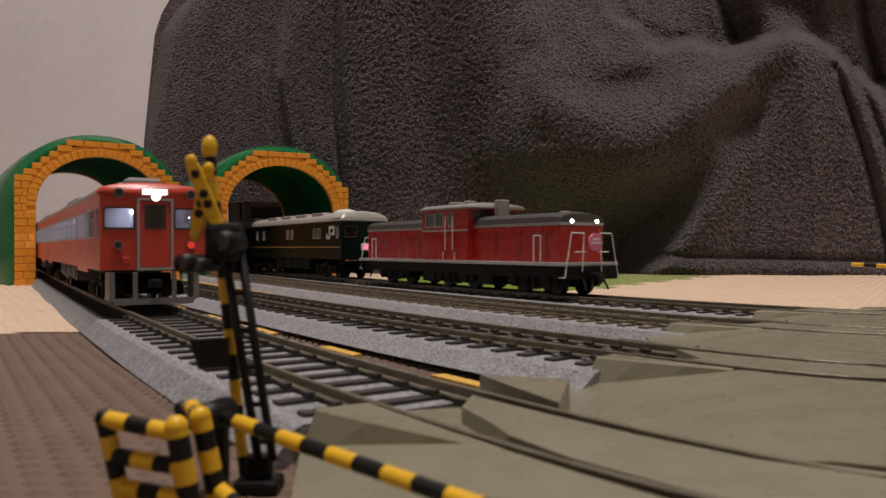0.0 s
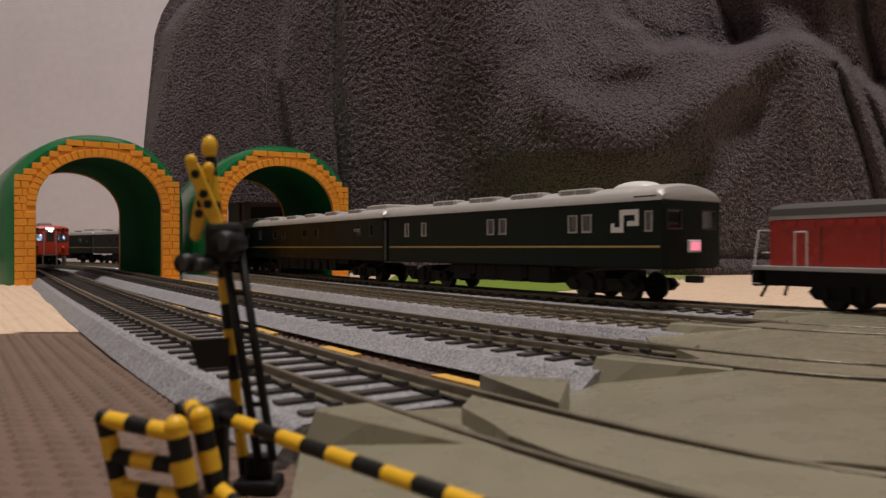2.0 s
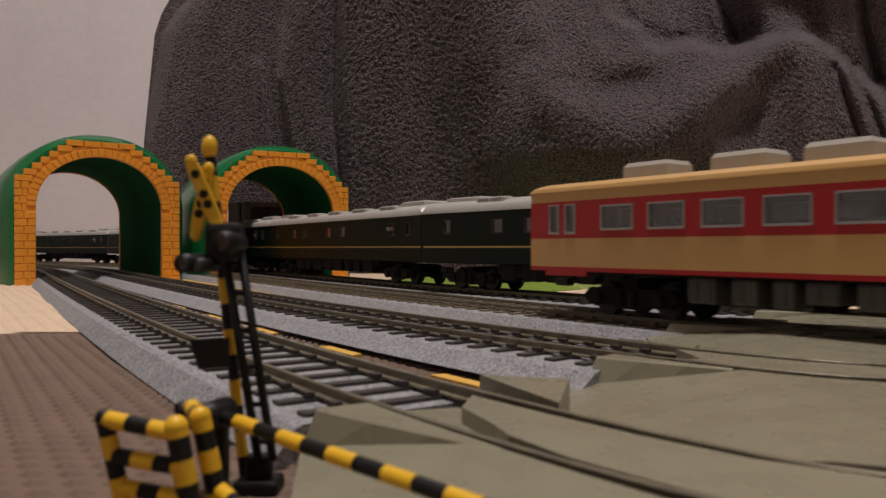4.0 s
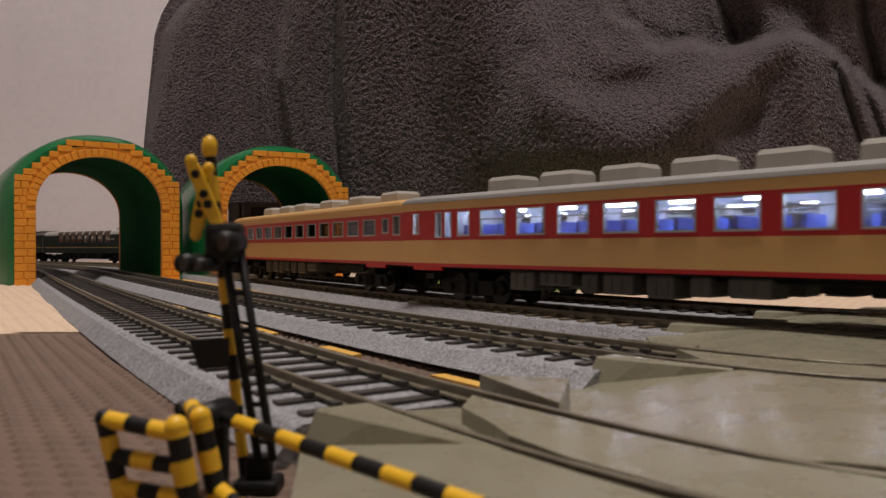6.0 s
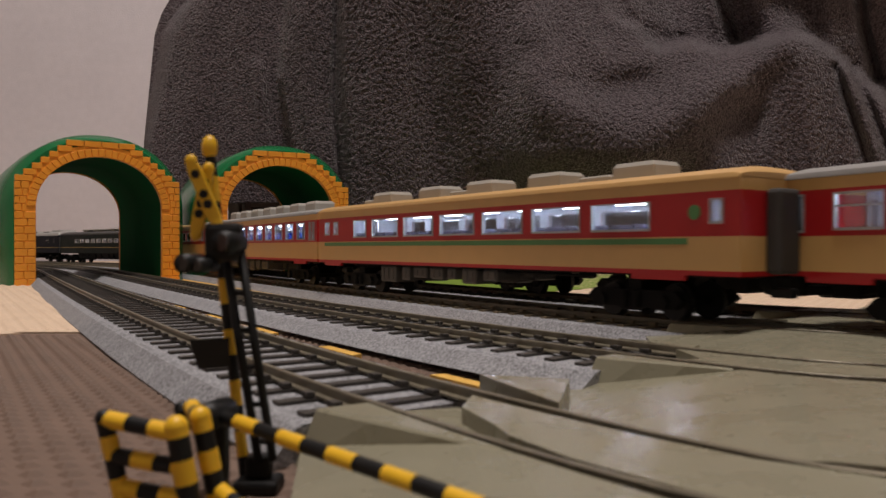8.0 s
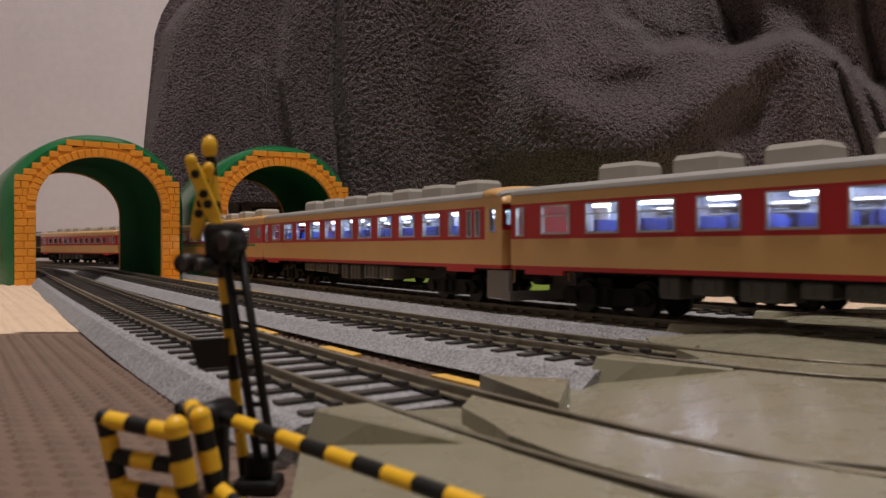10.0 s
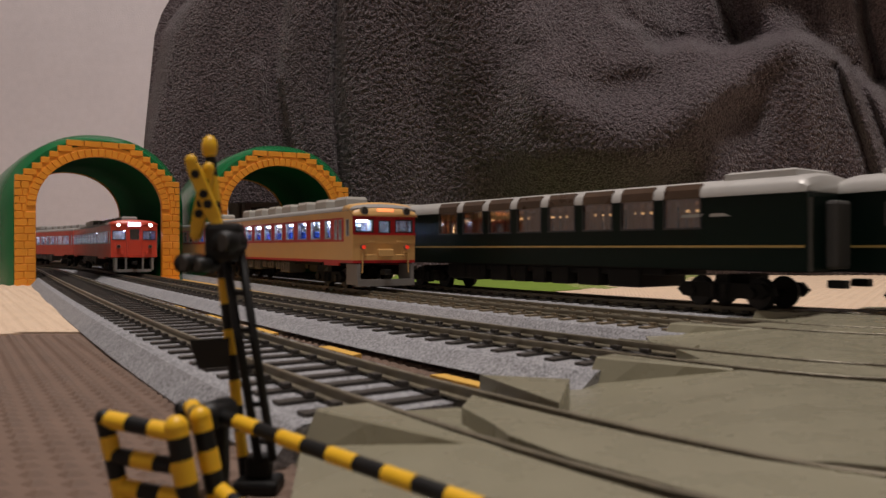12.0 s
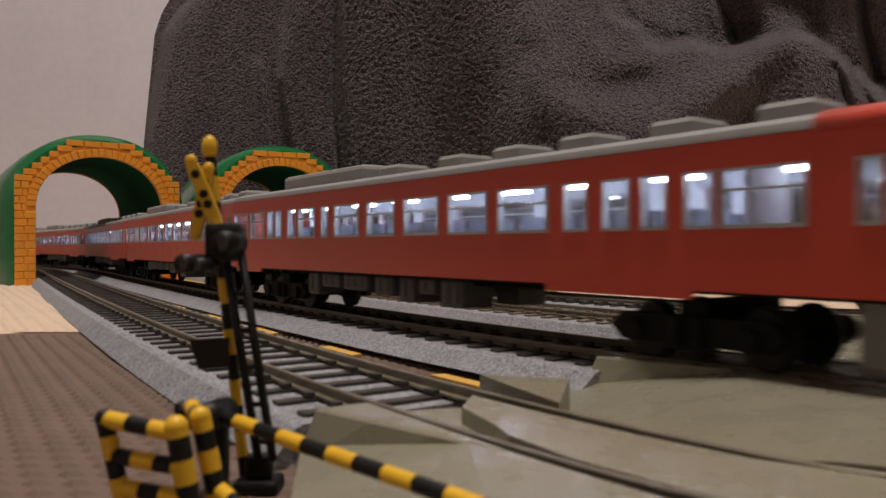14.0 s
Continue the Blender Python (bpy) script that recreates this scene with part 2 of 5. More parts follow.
def mats():
    b = foam_mat(toothed(-2.0, 1.6, -1.8, 0.270, 0.075, 0.010, ""), 0.0, M["brown_mat"], "dark brown embossed foam jigsaw mat on the floor")
    ribs("emboss", -0.32, 0.05, 0.03, 0.268, 0.0040, M["brown_mat"], b, "rows of small raised humps")
    c = foam_mat(toothed(-2.0, 1.6, 0.271, 1.70, 0.075, 0.007, "s"), 0.0006, M["cream_mat"], "cream foam jigsaw mat behind the brown one")
    for x0, x1, y0, y1 in ((-0.36, -0.115, 0.276, 0.62), (0.10, 0.62, 0.36, 0.93)):
        e = ribs("emboss", x0, x1, y0, y1, 0.0056, M["cream_mat"], c, "rows of small raised humps")
        e.location.z = 0.0006
    # lime mat beyond the outer line, its toothed edge against the cream one
    edge, p, q = [], Vector((0.100, 0.545)), Vector((0.275, 0.800))
    out = Vector((q.y - p.y, p.x - q.x)).normalized()
    for i in range(5):
        e, f = p + (q - p) * (i / 5), (q - p) / 5
        edge += [e, e + f * 0.25, e + f * 0.18 + out * 0.012, e + f * 0.62 + out * 0.012, e + f * 0.55]
    foam_mat([(-0.05, 0.52), (0.06, 0.50)] + [tuple(v) for v in edge] + [(0.28, 0.83), (-0.05, 0.83)], 0.0012, M["green_mat"], "lime green foam jigsaw mat in front of the blanket")
    # yellow mat showing between the lines, with its teeth beside the nearest one
    cs = [ground(o, x) for o, x in ((-0.048, -0.46), (-0.048, -0.165), (-0.022, -0.130), (-0.022, -0.46))]
    y = tagged(part("foam_mat", loft(bmesh.new(), [[(v.x, v.y, z) for v in cs] for z in (-0.002, 0.0018)]), M["yellow_mat"], None), "yellow foam jigsaw mat showing between the tracks", "play mat", group="jigsaw floor mats")
    for i in range(9):
        s0 = 0.0850 - i * 0.0585
        cs = [ground(o, x) for o, x in ((-0.0998, s0), (-0.0998, s0 + 0.0215), (-0.0962, s0 + 0.0200), (-0.0962, s0 + 0.0005))]
        part("mat_tooth", loft(bmesh.new(), [[(v.x, v.y, z) for v in cs] for z in (-0.002, 0.0014)]), M["yellow_mat"], y)


# ---------------------------------------------------------------- tracks
def sweep(line, profile, s0, s1, step):
    """A profile of (offset, height) drawn along a line from s0 to s1."""
    rings, k = [], max(2, int((s1 - s0) / step))
    for i in range(k + 1):
        s = s0 + (s1 - s0) * i / k
        p, q = ground(LINES[line], s - 0.002), ground(LINES[line], s + 0.002)
        t = (q - p).normalized()
        nrm = Vector((-t.y, t.x))
        m = (p + q) / 2
        rings.append([(m.x + nrm.x * o, m.y + nrm.y * o, z) for o, z in profile])
    return loft(bmesh.new(), rings)


def track(line, s0, s1, label):
    lap0, lap1 = -2.6, -2.6 + LAP
    root = tagged(new("railway_track"), label, "railway track", group="parallel model railway tracks")
    bed = ([(-0.0165, 0.0002), (-0.0243, 0.0021)] if line == "b" else [(-0.0226, 0.0002), (-0.0229, 0.0009)]) + [(-0.0190, 0.0054), (-0.0178, 0.0058), (0.0178, 0.0058), (0.0190, 0.0054), (0.0222, 0.0021), (0.0195, 0.0002)]
    part("ballast_bed", sweep(line, bed, 0.42, BED_END[line] + LAP, 0.012), M["ballast"], root, "grey moulded ballast bed")
    for side in (-1, 1):
        o = side * GAUGE / 2
        foot = [(o - 0.0011, 0.0064), (o - 0.0011, 0.0068), (o - 0.0004, 0.0071), (o - 0.0005, 0.0079), (o - 0.0005, RAIL - 0.0001), (o - 0.0004, RAIL),
                (o + 0.0004, RAIL), (o + 0.0005, RAIL - 0.0001), (o + 0.0005, 0.0079), (o + 0.0004, 0.0071), (o + 0.0011, 0.0068), (o + 0.0011, 0.0064)]
        part("rail", sweep(line, foot, lap0, lap1, 0.012), M["rail"], root, "dull nickel rail")
    me = None
    k = int((CROSS[line] - s0) / 0.0092)
    for i in range(k):
        s = s0 + i * 0.0092
        p, q = ground(LINES[line], s - 0.002), ground(LINES[line], s + 0.002)
        if me is None:
            bm = boxes((-0.0014, 0.0014, -0.0163, 0.0163, 0.0050, 0.0064))
            for y in (-1, 1):
                for dy in (-0.0021, 0.0021):
                    box(bm, -0.0012, 0.0012, y * GAUGE / 2 + dy - 0.0007, y * GAUGE / 2 + dy + 0.0007, 0.0066, 0.0074)
            ob = part("sleeper", bm, M["sleeper_brown" if line == "c" else "sleeper"], root)
            me = ob.data
        else:
            ob = new("sleeper", me)
            ob.parent = root
        ob.matrix_basis = pose(*((p + q) / 2), 0, 0, 0, math.degrees(math.atan2(q.y - p.y, q.x - p.x)))
    return root


CROSS = dict(a=0.136, b=0.130, c=0.108, d=0.098)      # where the crossing plates begin
BED_END = dict(a=0.1315, b=0.1245, c=0.098, d=0.090)     # and where the ballast under them ends


# ---------------------------------------------------------------- tunnels
def tunnel(p0, p1, length, label):
    """A toy tunnel: stepped brick face from foot p0 to foot p1, green moulded shell behind it."""
    root = tagged(new("toy_tunnel"), label, "toy tunnel", group="two toy tunnels")
    p0, p1 = Vector(p0), Vector(p1)
    w = (p1 - p0).length
    root.matrix_world = pose((p0.x + p1.x) / 2, (p0.y + p1.y) / 2, 0, 0, 0, math.degrees(math.atan2(p1.y - p0.y, p1.x - p0.x)))
    leg = w * 0.118
    ri = w / 2 - leg                      # inner half width
    zc = 0.063                            # springing of the inner arch
    rise = 0.0420

    def inner(k, n=28):
        a = math.pi * k / n
        return (-math.cos(a) * ri, zc + math.sin(a) * rise)

    # green shell: inner lining, its darker green standing for tunnel shade, and outer hump
    def outline(grow, lift, n=28):
        pts = [(-ri - grow, 0.0)]
        for k in range(n + 1):
            a = math.pi * k / n
            c, q = math.cos(a), math.sin(a)
            pts.append((-math.copysign(abs(c) ** 0.92, c) * (ri + grow), zc + q * (rise + lift)))
        return pts + [(ri + grow, 0.0)]
    stations = [(0.003, 0.0155, 0.0140), (0.010, 0.0205, 0.0190), (0.045, 0.0255, 0.0185), (0.085, 0.0265, 0.0165), (0.125, 0.0255, 0.0185), (length - 0.010, 0.0205, 0.0190), (length - 0.003, 0.0155, 0.0140)]
    rings = []
    for y, g, l in stations:
        out = outline(g, l)
        inn = outline(0.0034, 0.0034)[::-1]
        rings.append([(x, y, z) for x, z in out] + [(x, y, z) for x, z in inn])
    bm = loft(bmesh.new(), rings)
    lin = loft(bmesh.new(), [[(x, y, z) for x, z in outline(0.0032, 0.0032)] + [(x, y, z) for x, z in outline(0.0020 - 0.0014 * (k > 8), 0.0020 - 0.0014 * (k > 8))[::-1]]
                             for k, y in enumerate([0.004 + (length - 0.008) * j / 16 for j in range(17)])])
    smooth(part("lining", lin, M["lining"], root, "green inner lining with tunnel shade in its colour")).data.set_sharp_from_angle(angle=radians(40))
    sh = part("green_shell", bm, M["green"], root, "glossy green moulded plastic hill")
    smooth(sh)
    sh.data.set_sharp_from_angle(angle=radians(40))
    # brick faces, front and back
    for y0 in (0.0, length):
        d = -1 if y0 == 0 else 1
        bm = bmesh.new()
        n = 28
        ring_a = [(-ri, 0.0)] + [inner(k) for k in range(n + 1)] + [(ri, 0.0)]
        ring_b = [(-w / 2 + 0.0006, 0.0)] + [(x * (ri + leg * 0.90) / ri, zc + (z - zc) * (rise + 0.0095) / rise) for x, z in ring_a[1:-1]] + [(w / 2 - 0.0006, 0.0)]
        loft(bm, [[(a[0], y0, a[1]), (b[0], y0, b[1]), (b[0], y0 - d * 0.004, b[1]), (a[0], y0 - d * 0.004, a[1])] for a, b in zip(ring_a, ring_b)])
        face = part("brick_face", bm, M["brick"], root, "orange moulded mortar backing")
        blocks = []
        # voussoirs
        nv = 31
        for i in range(nv):
            a0, a1 = math.pi * (i + 0.06) / nv, math.pi * (i + 0.94) / nv
            q = []
            for a, g in ((a0, 0), (a1, 0), (a1, 1), (a0, 1)):
                q.append((-math.cos(a) * (ri + g * 0.0064), zc + math.sin(a) * (rise + g * 0.0064)))
            blocks.append(q)
        # leg bricks, two a row, in running bond
        rows, col = 14, 0.0826
        for r in range(rows):
            z0, z1 = col * r / rows + 0.0003, col * (r + 1) / rows - 0.0003
            cut = 0.42 if r % 2 else 0.60
            for sd in (-1, 1):
                zi = max(0.0, (z0 - zc) / (rise + 0.0068))
                i2 = ri if z1 < zc + 0.001 else (ri + 0.0068) * math.sqrt(1 - zi * zi)
                e = w / 2
                m = i2 + (e - i2) * (1 - cut)
                for x0, x1 in ((i2 + 0.0002, m - 0.0002), (m + 0.0002, e)):
                    if x1 - x0 > 0.001:
                        blocks.append([(sd * x0, z0), (sd * x1, z0), (sd * x1, z1), (sd * x0, z1)])
        # stepped shoulders, seven courses
        steps, h = 7, 0.0050
        for k in range(steps):
            z0, z1 = col + h * k + 0.0002, col + h * (k + 1) - 0.0002
            xo = w / 2 - (w / 2 - 0.0265) * k / (steps - 1)
            zi = (z0 - zc) / (rise + 0.0068)
            xi = (ri + 0.0068) * math.sqrt(1 - zi * zi) if zi < 1 else 0.0
            if k == steps - 1:
                for j in range(4):
                    x0, x1 = -xo + 2 * xo * j / 4 + 0.0003, -xo + 2 * xo * (j + 1) / 4 - 0.0003
                    blocks.append([(x0, z0), (x1, z0), (x1, z1), (x0, z1)])
                continue
            cnt = max(1, round((xo - xi) / 0.0125))
            for sd in (-1, 1):
                for j in range(cnt):
                    x0, x1 = xi + (xo - xi) * j / cnt + 0.0002, xi + (xo - xi) * (j + 1) / cnt - 0.0002
                    blocks.append([(sd * x0, z0), (sd * x1, z0), (sd * x1, z1), (sd * x0, z1)])
        for q in blocks:
            bm = bmesh.new()
            bev = 0.0004
            cx, cz = sum(p[0] for p in q) / 4, sum(p[1] for p in q) / 4
            out = 0.0009
            loft(bm, [[(x, y0 - d * 0.0035, z) for x, z in q], [(x, y0 + d * (out - bev), z) for x, z in q],
                      [(x + (cx - x) * 0.1, y0 + d * out, z + (cz - z) * 0.1) for x, z in q]])
            part("brick", bm, M["brick"], face)
    return root


# ---------------------------------------------------------------- level crossing plates
def plate(name, rim, s1, label, root, tip=None, low=0.0045, top=RAIL - 0.0003):
    """A road plate between offsets: rim = [(offset, s of its chamfered end)], drawn on to s1; tip = (offset, s) of the sloping end facet."""
    bm = bmesh.new()
    n = 16
    rows = []
    for k in range(n + 1):
        row = []
        for off, s0, z in rim:
            p = ground(off, s0 + (s1 - s0) * k / n)
            row.append((p.x, p.y, z if z is not None else top))
        rows.append(row)
    vs = [[bm.verts.new(p) for p in row] for row in rows]
    for a, b in zip(vs, vs[1:]):
        for i in range(len(rim) - 1):
            bm.faces.new((a[i], a[i + 1], b[i + 1], b[i]))
    # edges turned down
    low_rows = [[bm.verts.new((v.co.x, v.co.y, min(v.co.z, low) - 0.003)) for v in (row[0], row[-1])] for row in vs]
    for (a, b), (c, d) in zip(zip(vs, low_rows), zip(vs[1:], low_rows[1:])):
        bm.faces.new((a[0], c[0], d[0], b[0]))
        bm.faces.new((a[-1], b[1], d[1], c[-1]))
    for i in range(len(rim) - 1):       # the end turned down
        a, b = vs[0][i], vs[0][i + 1]
        lo = [bm.verts.new((v.co.x, v.co.y, v.co.z - 0.0034)) for v in (a, b)]
        bm.faces.new((a, lo[0], lo[1], b))
    if tip:
        p = ground(tip[0], tip[1])
        t = bm.verts.new((p.x, p.y, tip[2]))
        for i in range(len(rim) - 1):
            bm.faces.new((vs[0][i], t, vs[0][i + 1]))
    bmesh.ops.recalc_face_normals(bm, faces=bm.faces)
    return part(name, bm, M["plate"], root, label)


def ramp_plate(root, o0, o1, sa, sb, rise_over, z0, label, end=0.40, out=None):
    """A road plate from offset o0 to o1 that starts low at sa (o0 side) or sb (o1 side) and rises to rail height along the line."""
    bm = bmesh.new()
    top = RAIL - 0.0003
    n, m = 26, 6
    vs = []
    for k in range(n + 1):
        f = (k / n) ** 1.6
        row = []
        for i in range(m + 1):
            g = i / m
            off = o0 + (o1 - o0) * g
            s0 = sa + (sb - sa) * g
            s = s0 + (end - s0) * f
            z = z0 + (top - z0) * min(1.0, (s - s0) / rise_over)
            if out is not None:
                z = min(z, out + (top - out) * min(1.0, g / 0.55))
            p = ground(off, s)
            row.append(bm.verts.new((p.x, p.y, z)))
        vs.append(row)
    for a, b in zip(vs, vs[1:]):
        for i in range(m):
            bm.faces.new((a[i], a[i + 1], b[i + 1], b[i]))
    rim = [v for v in vs[0]] + [r[-1] for r in vs[1:]] + [v for v in vs[-1][-2::-1]] + [r[0] for r in vs[-2:0:-1]]
    low = [bm.verts.new((v.co.x, v.co.y, max(0.0004, v.co.z - 0.0045))) for v in rim]
    for i in range(len(rim)):
        j = (i + 1) % len(rim)
        bm.faces.new((rim[i], low[i], low[j], rim[j]))
    bmesh.ops.recalc_face_normals(bm, faces=bm.faces)
    ob = part("road_plate", bm, M["plate"], root, label)
    return ob


def kerb_strip(root, off, s0, width, run, zb, back):
    """The raised strip beside a rail, at rail height, from which the road falls away."""
    bm = bmesh.new()
    rings = []
    for k in range(4):
        s = s0 + 0.030 * k / 3
        u = 1 - k / 3
        w, e = max(0.0005, width * u), s - back * u
        cs = [(ground(off - w - run * max(u, 0.15) * 1.6, e), zb - 0.6 * (RAIL - zb)), (ground(off - w, s), RAIL - 0.0005), (ground(off - w + 0.0004, s), RAIL - 0.0002), (ground(off, s), RAIL - 0.0002), (ground(off, e), zb - 0.6 * (RAIL - zb))]
        rings.append([(p.x, p.y, z) for p, z in cs])
    loft(bm, rings)
    part("edge_strip", bm, M["plate"], root, "raised strip beside the rail")


def crossing():
    root = tagged(new("level_crossing"), "olive grey plastic level crossing plates over four tracks", "level crossing")
    g = GUTTER_GAP
    A, B, C, D = (LINES[k] for k in "abcd")
    ramp_plate(root, -0.215, A - g, 0.250, 0.1145, 0.044, 0.0032, "sloping approach plate", out=0.0006)
    kerb_strip(root, A - g, 0.1345, 0.0083, 0.0017, 0.0035, 0.001)
    ramp_plate(root, A + g, B - g, 0.1500, 0.1105, 0.044, 0.0022, "road plate between two tracks")
    kerb_strip(root, B - g, 0.1225, 0.0060, 0.0026, 0.0018, 0.002)
    ramp_plate(root, B + g, C - g, 0.1240, 0.0745, 0.044, 0.0042, "road plate between two tracks")
    kerb_strip(root, C - g, 0.0910, 0.0061, 0.0028, 0.0030, 0.003)
    ramp_plate(root, C + g, D - g, 0.1060, 0.0790, 0.034, 0.0042, "road plate between two tracks")
    kerb_strip(root, D - g, 0.0890, 0.0061, 0.0028, 0.0030, 0.003)
    ramp_plate(root, D + 0.050, D + g, 0.0980, 0.0960, 0.026, 0.0030, "sloping approach plate", out=0.0020)
    for off, sa, sm, sb in ((A, 0.1720, 0.1440, 0.1380), (B, 0.1500, 0.1360, 0.1268)):
        plate("centre_plate", [(off - 0.0064, sa, None), (off - 0.0050, sa - 0.012, None), (off - 0.0030, (sa + sm) / 2 - 0.003, None), (off, sm, None), (off + 0.0064, sb, None)], 0.40, "plate between the rails with a curved guide edge", root)
        plate("sunken_plate", [(off - 0.0066, sb - 0.007, None), (off + 0.0060, sb - 0.003, None)], sa + 0.004, "lower plate at the guide edge", root, top=RAIL - 0.0026)
    for off, s0 in ((C, 0.1090), (D, 0.0980)):
        plate("centre_plate", [(off - 0.0064, s0, None), (off + 0.0064, s0 + 0.004, None)], 0.40, "plate between the rails", root)
    # guide fins flaring at the rails
    for off, s0, side in ((A + g, 0.1235, 1) , (B + g, 0.1060, 1), (C + g, 0.0950, 1)):
        bm = bmesh.new()
        p, q, r2 = ground(off + side * 0.0010, s0), ground(off - side * 0.0006, s0 + 0.024), ground(off + side * 0.0050, s0 + 0.022)
        if off < B:
            p, q, r2 = ground(off + 0.0080, s0 + 0.002), ground(off + 0.0020, s0 + 0.028), ground(off + 0.0170, s0 + 0.015)
        loft(bm, [[(v.x, v.y, 0.0010) for v in (p, q, r2)], [(p.x, p.y, RAIL), (q.x, q.y, RAIL), (r2.x, r2.y, RAIL)]])
        part("guide_fin", bm, M["plate"], root, "moulded guide fin")
    return root


GUTTER_GAP = 0.0096


# ---------------------------------------------------------------- crossing gate and signal in the foreground
def banded(root, name, a, b, r, cuts, first="yellow", seg=14, label=""):
    a, b = Vector(a), Vector(b)
    keys = ("yellow", "black") if first == "yellow" else ("black", "yellow")
    for i, (t0, t1) in enumerate(zip(cuts, cuts[1:])):
        bm = tube(bmesh.new(), a + (b - a) * t0, a + (b - a) * t1, r * (1.0 if keys[i % 2] == "yellow" else 0.96), seg)
        smooth(part(name, bm, M[keys[i % 2]], root, (keys[i % 2] + " painted section") if not label else label)).data.set_sharp_from_angle(angle=radians(40))


def gate(tip, foot, r, n, label, base_at):
    root = tagged(new("crossing_gate"), label, "crossing gate", group="crossing gates")
    banded(root, "bar_section", foot, tip, r, [i / n for i in range(n + 1)], "black")
    f = Vector(foot)
    part("gate_drive", boxes((base_at[0] - 0.0010, base_at[0] + 0.0010, base_at[1] - 0.0010, base_at[1] + 0.0010, 0.0, f.z + 0.0012), bev=0.0003), M["black"], root, "black gate drive box")
    smooth(part("pivot", tube(bmesh.new(), (f.x - 0.0012, f.y - 0.0026, f.z), (f.x + 0.0004, f.y + 0.0024, f.z), 0.0016, 16), M["black"], root, "black pivot hub"))
    part("counterweight", boxes((f.x - 0.0042, f.x - 0.0016, f.y - 0.0012, f.y + 0.0012, f.z - 0.0014, f.z + 0.0010), bev=0.0004), M["black"], root, "black counterweight")
    part("base_plate", boxes((base_at[0] - 0.0030, base_at[0] + 0.0030, base_at[1] - 0.0026, base_at[1] + 0.0026, 0.0, 0.0010), bev=0.0003), M["black"], root, "black base plate")
    return root


def signal():
    root = tagged(new("crossing_signal"), "black and yellow model crossing signal with a crossbuck", "crossing signal")
    Y = 0.0965

    def at(px, py, y=Y):
        return Vector(((px - 784) / 1353 * y, y, 0.0304 - (py - 438.7) / 1353 * y))
    top, bot = at(371, 268), at(434, 852)
    n = 13
    banded(root, "post_section", bot, top, 0.00072, [i / n for i in range(n + 1)], "black")
    smooth(part("post_cap", bmesh_dome(at(371, 262), (0.00100, 0.00100, 0.0016)), M["yellow"], root, "rounded yellow post cap"))
    for dx in (-13, 13):
        smooth(part("mast_tube", tube(bmesh.new(), at(470 + dx, 815, 0.094), at(408 + dx * 1.1, 420, 0.094), 0.00055, 12), M["black"], root, "black mast tube"))
    for k in range(6):
        f = (k + 0.5) / 6
        part("mast_rung", tube(bmesh.new(), at(457 - 62 * f, 815 - 395 * f, 0.094), at(483 - 62 * f, 815 - 395 * f, 0.094), 0.00035, 8), M["black"], root)
    # lamp head
    c = at(398, 432, 0.0945)
    part("lamp_housing", boxes((c.x - 0.0022, c.x + 0.0022, c.y - 0.0018, c.y + 0.0018, c.z - 0.0022, c.z + 0.0026), bev=0.0008), M["black"], root, "black lamp housing")
    for px, py, rr in ((337, 466, 0.0011), (405, 430, 0.0014), (362, 470, 0.0009)):
        q = at(px, py, 0.092)
        hood = smooth(part("lamp_hood", tube(bmesh.new(), q - Vector((0.0004, 0.0018, 0)), q + Vector((0.0004, 0.0024, 0)), rr, 18), M["black"], root, "round black lamp hood"))
        part("lamp_lens", tube(bmesh.new(), q - Vector((0.0004, 0.0019, 0)), q - Vector((0.0003, 0.0017, 0)), rr * 0.75, 16), M["lens_off"], hood, "unlit dark lens")
    part("lamp_arm", tube(bmesh.new(), at(337, 466, 0.094), at(430, 450, 0.094), 0.0006, 10), M["black"], root)
    # crossbuck boards, seen nearly edge-on
    for p0, p1, y in (((338, 286), (384, 396), 0.0935), ((369, 300), (347, 414), 0.0947)):
        a, b = at(*p0, y), at(*p1, y)
        e = (b - a).normalized()
        side = Vector((e.z, 0, -e.x)) * 0.00078
        cuts = (0, 0.12, 0.30, 0.44, 0.62, 0.76, 0.90, 1.0)
        for i, (t0, t1) in enumerate(zip(cuts, cuts[1:])):
            black = i in (1, 3, 4)
            rings = []
            for t in (t0, t1):
                w = side * (0.62 if t in (0, 1.0) else 1.0)
                c = a + (b - a) * t
                rings.append([tuple(c + sx * w + Vector((0, sy * 0.00040, 0))) for sx, sy in ((-1, -1), (1, -1), (1, 1), (-1, 1))])
            part("crossbuck_section", loft(bmesh.new(), rings), M["yellow"], root, "yellow board section")
            if i in (0, 6):
                smooth(part("board_end", bmesh_dome(a if i == 0 else b, (0.00076, 0.00048, 0.00090)), M["yellow"], root, "rounded yellow board end"))
            if black:
                c = a + (b - a) * (t0 + t1) / 2
                part("crossbuck_band", tube(bmesh.new(), c - Vector((0, 0.00055, 0)), c + Vector((0, 0.00055, 0)), 0.00054, 14), M["black"], root, "round black patch")
    # relay box and foot
    c = at(378, 625, 0.091)
    rings = [[tuple(at(px, py, c.y + dy)) for px, py in ((334, 601), (406, 598), (407, 650), (351, 655))] for dy in (-0.0020, 0.0020)]
    part("relay_box", loft(bmesh.new(), rings), M["black"], root, "black tapered relay box")
    q = at(455, 862, 0.0955)
    part("foot", boxes((q.x - 0.0026, q.x + 0.0030, q.y - 0.0026, q.y + 0.0026, 0.0, 0.0018), bev=0.0006), M["black"], root, "black foot block")
    part("clamp", boxes((q.x - 0.0012, q.x + 0.0018, q.y - 0.0014, q.y + 0.0014, 0.0018, 0.0046), bev=0.0004), M["black"], root)
    return root


